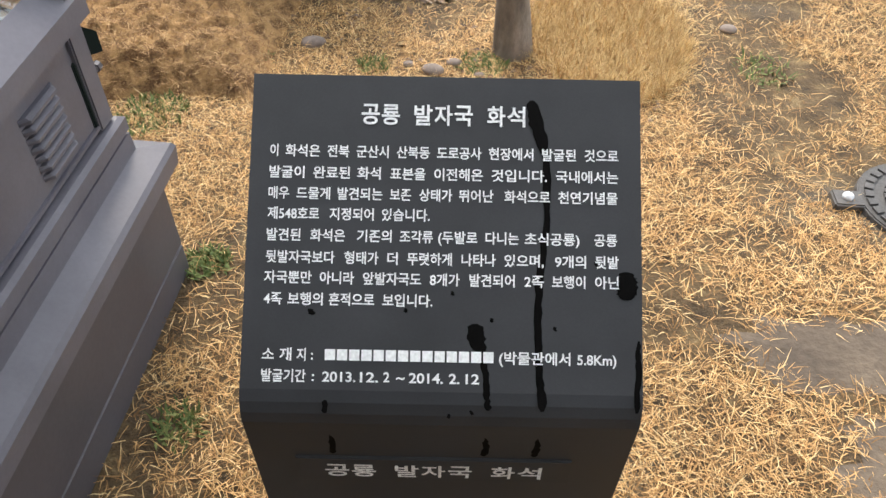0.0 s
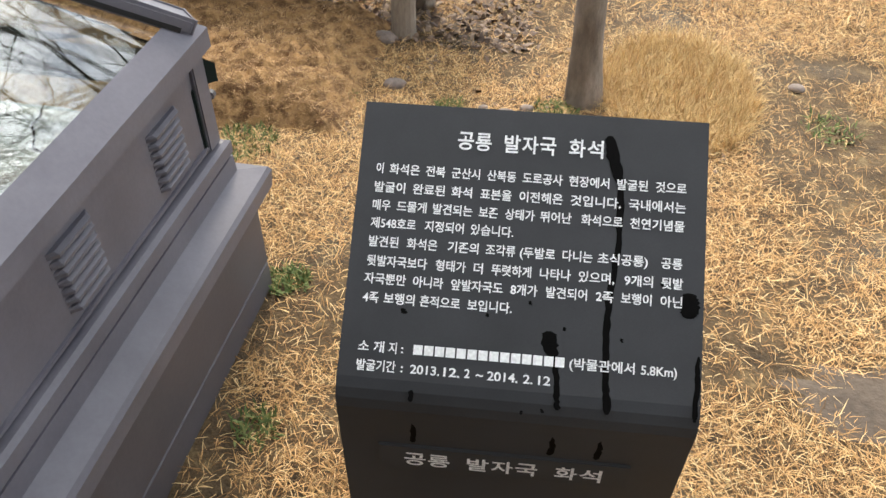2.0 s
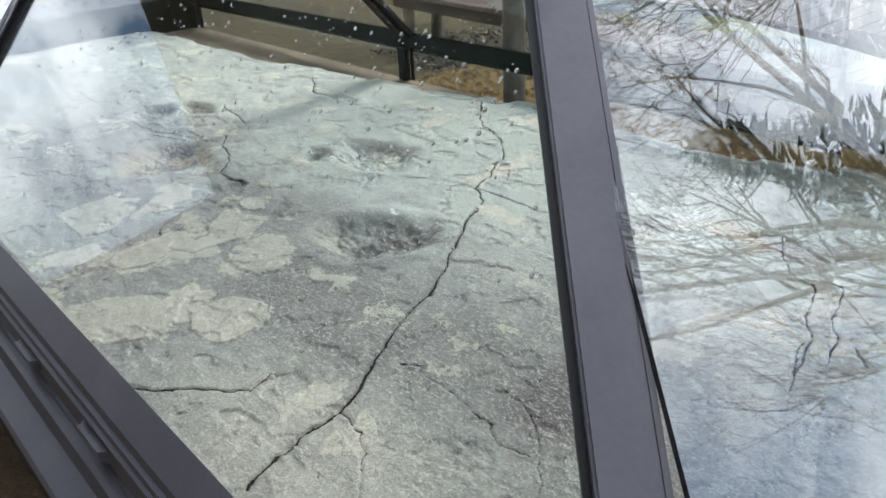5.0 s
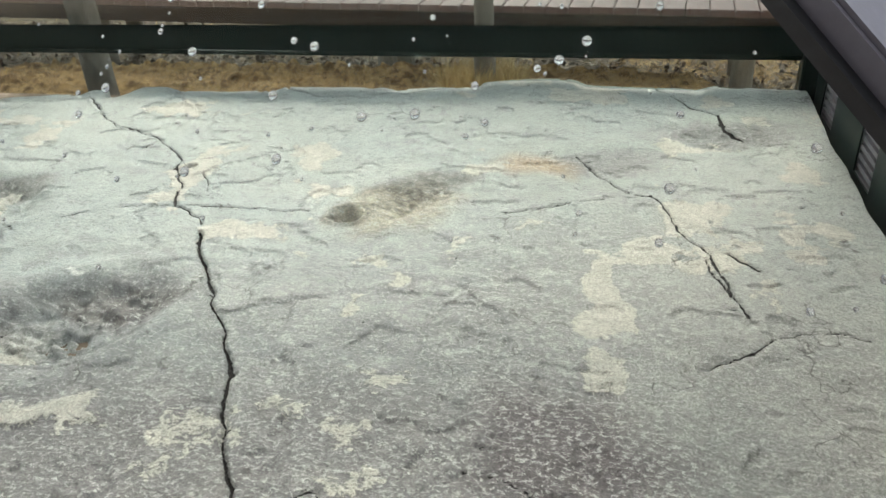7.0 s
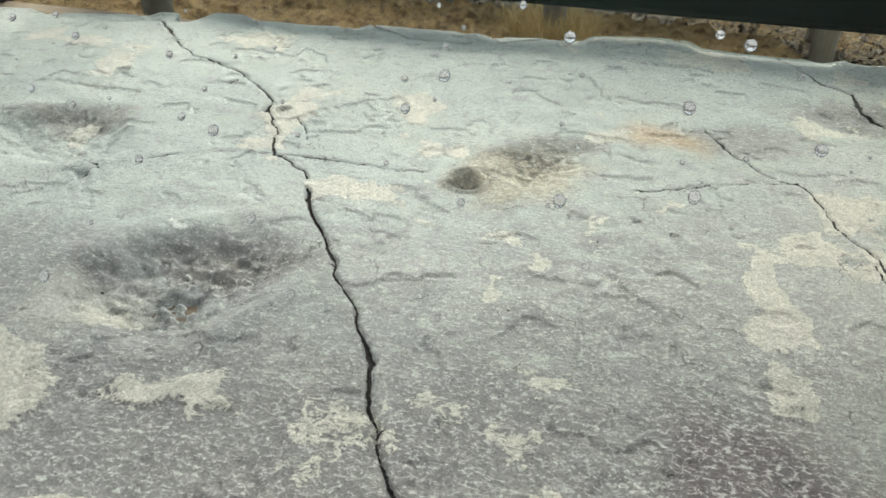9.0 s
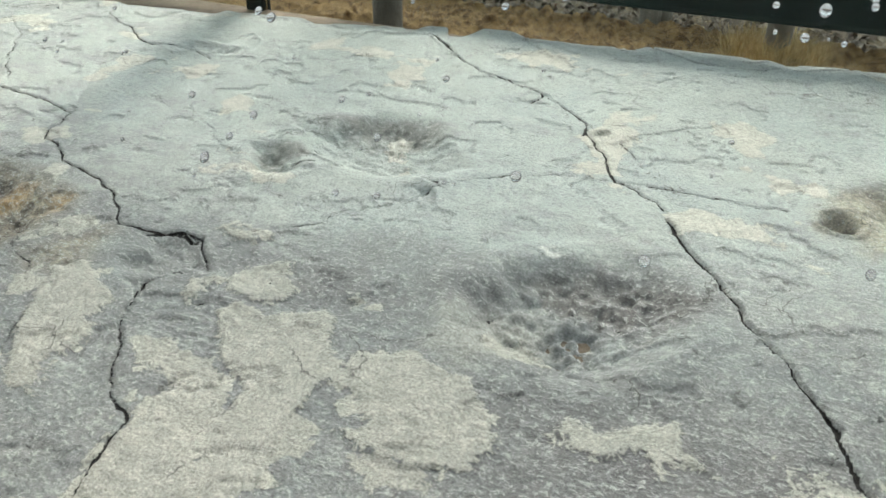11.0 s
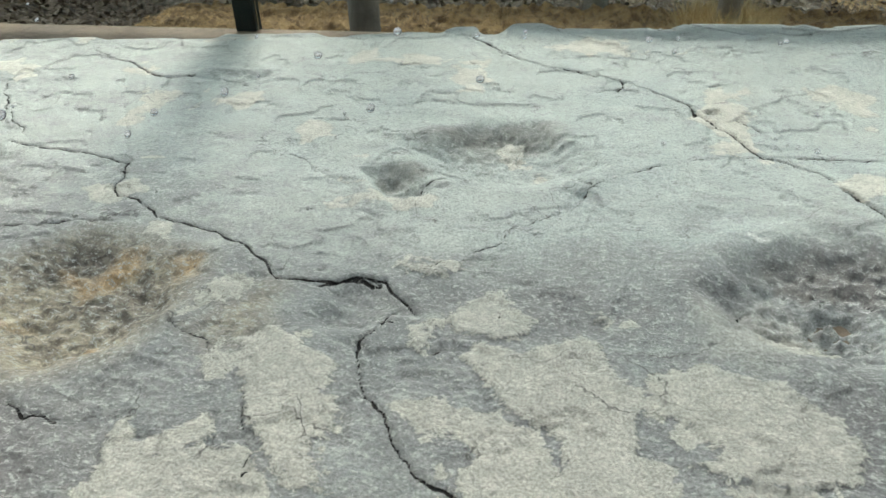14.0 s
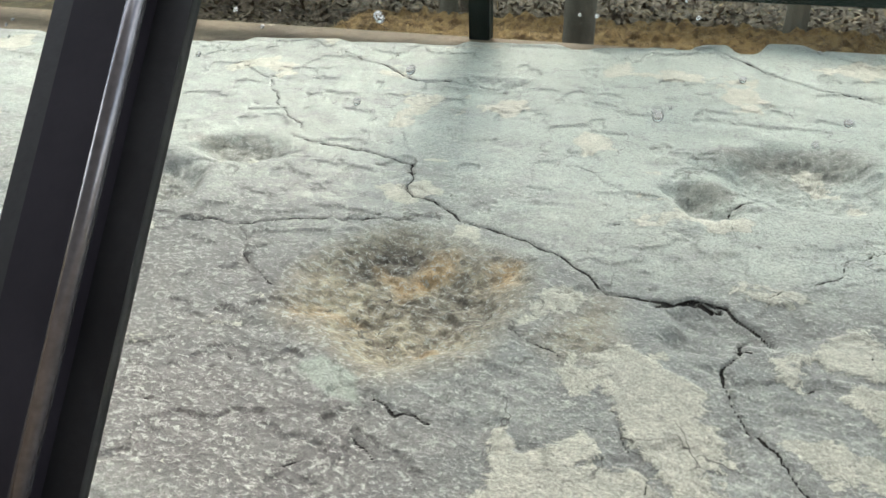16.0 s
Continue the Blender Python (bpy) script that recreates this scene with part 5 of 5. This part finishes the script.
# ---- manhole cover ----
cover = empty("drain_cover", (2.36, 1.80, float(ground_height(np.array(2.36), np.array(1.80)))), "round cast-iron drain cover with raised ribs, set in the lawn", "drain cover")
bm = bmesh.new()
cyl(bm, (0, 0, -0.03), (0, 0, 0.022), 0.165, 0.16, 40)
part("disc", bm, IRON, cover, bevel=0.004)
bm = bmesh.new()
for r in (0.145, 0.10, 0.055):
    for k in range(28):
        a0, a1 = 2 * math.pi * k / 28, 2 * math.pi * (k + 0.72) / 28
        ps = [(r * math.cos(a0), r * math.sin(a0)), (r * math.cos(a1), r * math.sin(a1)), ((r - 0.02) * math.cos(a1), (r - 0.02) * math.sin(a1)), ((r - 0.02) * math.cos(a0), (r - 0.02) * math.sin(a0))]
        lo = [bm.verts.new((x, y, 0.022)) for x, y in ps]
        hi = [bm.verts.new((x, y, 0.030)) for x, y in ps]
        bm.faces.new(hi)
        for j in range(4):
            bm.faces.new((lo[j], lo[(j + 1) % 4], hi[(j + 1) % 4], hi[j]))
part("ribs", bm, IRON, cover, "raised cast ribs")
bm = bmesh.new()
box(bm, (-0.225, -0.03, -0.01), (-0.15, 0.03, 0.026))
part("hinge_tab", bm, IRON, cover, bevel=0.005)
bm = bmesh.new()
bmesh.ops.create_uvsphere(bm, u_segments=12, v_segments=8, radius=0.014, matrix=pose(-0.19, 0, 0.03))
part("hinge_pin", bm, PLASTER, cover, "bright steel pin", smooth=True)

cover.scale = (1.35, 1.35, 1.0)

# ---- stones ----
for k, (x, y, s) in enumerate(((0.66, 2.43, 0.036), (0.75, 2.50, 0.026), (0.56, 2.47, 0.02), (0.85, 2.42, 0.018), (0.15, 2.6, 0.04), (1.9, 2.9, 0.03), (0.0, 3.0, 0.05), (-0.4, 3.1, 0.04))):
    bm = bmesh.new()
    bmesh.ops.create_icosphere(bm, subdivisions=2, radius=s)
    for v in bm.verts:
        v.co = Vector((v.co.x * 1.3, v.co.y, v.co.z * 0.6)) * (1 + 0.3 * noise.noise(v.co * 18 + Vector((k, 0, 0))))
        v.co += Vector((x, y, float(ground_height(np.array(x), np.array(y))) + s * 0.2))
    thing("stone", bm, PEBBLE, "small rounded brown stone lying in dry grass", "stone", "loose stones", smooth=True)


# ---- grass, leaves, shrubs, weeds ----
def blade_field(name, count, where, length, width, lift, mat, label, category, seed, z_of=ground_height, stand=False):
    rng = np.random.RandomState(seed)
    x, y = where(rng, count)
    k = len(x)
    z = z_of(x, y)
    a = rng.uniform(0, 2 * math.pi, k)
    el = np.abs(rng.normal(lift, 0.3, k))
    L = rng.uniform(length[0], length[1], k)
    d = np.stack([np.cos(a) * np.cos(el), np.sin(a) * np.cos(el), np.sin(el)], 1) * L[:, None]
    s = np.stack([-np.sin(a), np.cos(a), rng.uniform(-0.4, 0.4, k)], 1) * width * rng.uniform(0.6, 1.3, k)[:, None]
    p = np.stack([x, y, z - 0.004], 1)
    sag = np.zeros_like(p)
    sag[:, 2] = -L * rng.uniform(0.0, 0.45, k) * (0.3 if stand else 1.0)
    sag[:, 0] += L * rng.normal(0, 0.12, k)
    mid, tip = p + d * 0.55 + sag * 0.15, p + d + sag
    tip[:, 2] = np.maximum(tip[:, 2], z + 0.003)
    mid[:, 2] = np.maximum(mid[:, 2], z + 0.006)
    verts = np.stack([p - s, p + s, mid - s * 0.8, mid + s * 0.8, tip], 1).reshape(-1, 3)
    b = np.arange(k)[:, None] * 5
    quads = (b + np.array([[0, 1, 3, 2]])).tolist()
    tris = (b + np.array([[2, 3, 4]])).tolist()
    ob = new(name, raw_mesh(name, verts.tolist(), quads + tris, mat))
    return tagged(ob, label, category, kind="stuff")


def lawn_near(rng, count):
    x, y = rng.uniform(-0.6, 3.0, count), rng.uniform(-0.5, 4.2, count)
    keep = np.ones(count, bool)
    keep &= ~((x < 0.07) & (y < 1.29))
    keep &= ~((x < 0.0) & (y > 2.1 + 0.2 * fbm(x, y, 3, 2)) & (y < 3.05))
    thin = fbm(x, y, 1.6, 77, 4)
    right = step(1.6, 2.6, x) * step(1.6, 2.6, y)
    keep &= rng.rand(count) < 1.15 - 0.9 * step(0.5, 0.62, thin) - 0.35 * right
    for sx, sy, sa, sb in SOIL:
        keep &= (((x - sx) / sa) ** 2 + ((y - sy) / sb) ** 2 > rng.uniform(0.25, 1.1, count))
    keep &= ~((np.abs(x - 0.862) < 0.27) & (np.abs(y - 0.55) < 0.22))
    keep &= ~(np.hypot(x - 2.36, y - 1.80) < 0.24)
    return x[keep], y[keep]


blade_field("dry_grass", 235000, lawn_near, (0.03, 0.09), 0.0013, 0.26, STRAW, "matted dry straw-coloured lawn grass", "grass", 1)


def lawn_far(rng, count):
    x, y = rng.uniform(-9, 8, count), rng.uniform(3.6, 7.4, count)
    keep = ~((y < 5.0) & (x < 0.8)) | (rng.rand(count) < 0.1)
    return x[keep], y[keep]


blade_field("dry_grass", 45000, lawn_far, (0.05, 0.13), 0.003, 0.5, STRAW, "pale dry grass strip beyond the bench", "grass", 2)


def clump(rng, count):
    a, r = rng.uniform(0, 6.283, count), np.sqrt(rng.rand(count))
    x, y = 1.38 + 0.34 * r * np.cos(a), 2.78 + 0.52 * r * np.sin(a)
    return x, y


blade_field("grass_tussock", 9000, clump, (0.06, 0.15), 0.0013, 0.75, STRAW_WARM, "tall golden dry grass round the tree foot", "grass", 3, stand=True)


def collar(rng, count):
    a, r = rng.uniform(0, 6.283, count), rng.uniform(0.35, 1.0, count)
    return -1.30 + 0.24 * r * np.cos(a), 2.84 + 0.24 * r * np.sin(a)


blade_field("straw_collar", 2600, collar, (0.08, 0.2), 0.0015, 0.8, STRAW_WARM, "upright golden straw round the foot of a tree", "grass", 8, coir_height, stand=True)


def coir_fluff(rng, count):
    return rng.uniform(-4.5, 0.05, count), rng.uniform(1.72, 3.05, count)


blade_field("coir_fibres", 60000, coir_fluff, (0.02, 0.06), 0.0014, 0.3, FIBRE, "loose brown fibres on the coir matting", "ground cover", 4, coir_height)


def leaf_bed(rng, count):
    x, y = rng.uniform(-6, 0.7, count), rng.uniform(2.0, 4.7, count)
    keep = y > 3.0
    return x[keep], y[keep]


blade_field("leaf_litter", 26000, leaf_bed, (0.03, 0.075), 0.014, 0.5, LEAF, "brown dry leaf litter under and behind the bench", "leaves", 5)


def scattered(rng, count):
    return rng.uniform(-0.2, 1.6, count), rng.uniform(2.2, 3.2, count)


blade_field("fallen_leaf", 160, scattered, (0.03, 0.06), 0.012, 0.3, LEAF, "single dry leaves fallen on the lawn", "leaves", 6)


def shrubs(rng, count):
    c = rng.randint(0, 26, count)
    cx = -8.5 + c * 0.62
    return cx + rng.normal(0, 0.16, count), 5.6 + 0.3 * np.sin(c * 2.1) + rng.normal(0, 0.13, count)


blade_field("bare_shrubs", 5000, shrubs, (0.12, 0.4), 0.003, 1.15, SHRUB, "row of leafless brown shrubs behind the bench", "shrub", 7, stand=True)
for k, (wx, wy, wr, wc) in enumerate(((0.10, 1.30, 0.07, 260), (-0.34, 2.02, 0.14, 420), (-0.05, 2.45, 0.05, 120), (0.86, 2.50, 0.10, 260), (0.42, 2.45, 0.06, 130), (0.20, 0.75, 0.06, 160), (0.33, 1.9, 0.1, 160), (-0.55, 3.25, 0.14, 220), (0.33, 0.3, 0.06, 120), (2.0, 2.6, 0.12, 140))):
    def spot(rng, count, wx=wx, wy=wy, wr=wr):
        a, r = rng.uniform(0, 6.283, count), wr * np.sqrt(rng.rand(count))
        return wx + r * np.cos(a), wy + r * np.sin(a)
    blade_field("weed_tuft", wc, spot, (0.02, 0.055), 0.004, 0.7, WEED, "small green weed tuft in the dry lawn", "weed", 40 + k, stand=True)


# ---- rain drops on the glass ----
def drops(name, k, count, u_rng, t_rng, seed, size):
    rng = random.Random(seed)
    a0, b0 = Vector(on_face(k, 0, 0)), Vector(on_face(k, 1, 0))
    a1 = Vector(on_face(k, 0, 1))
    along = (b0 - a0).normalized()
    upn = along.cross(a1 - a0).normalized()
    if upn.z < 0:
        upn.negate()
    bm = bmesh.new()
    frame_m = Matrix((along, upn.cross(along), upn)).transposed().to_4x4()
    for j in range(count):
        u, t = rng.uniform(*u_rng), rng.uniform(0, 1) ** 0.55 * (t_rng[1] - t_rng[0]) + t_rng[0]
        s = size * rng.choice((0.35, 0.45, 0.5, 0.6, 0.8, 1.0, 1.3))
        m = frame_m.copy()
        m.translation = Vector(on_face(k, u, t)) + upn * s * 0.15
        bmesh.ops.create_icosphere(bm, subdivisions=2, radius=s, matrix=m @ Matrix.Diagonal((1, rng.uniform(0.95, 1.3), 0.55, 1)))
    ob = thing(name, bm, WATER, "clear rain drops on the sloping glass", "water drops", kind="stuff", smooth=True)
    return ob


drops("rain_drops", 0, 1100, (0.36, 0.985), (0.50, 0.97), 5, 0.0029)
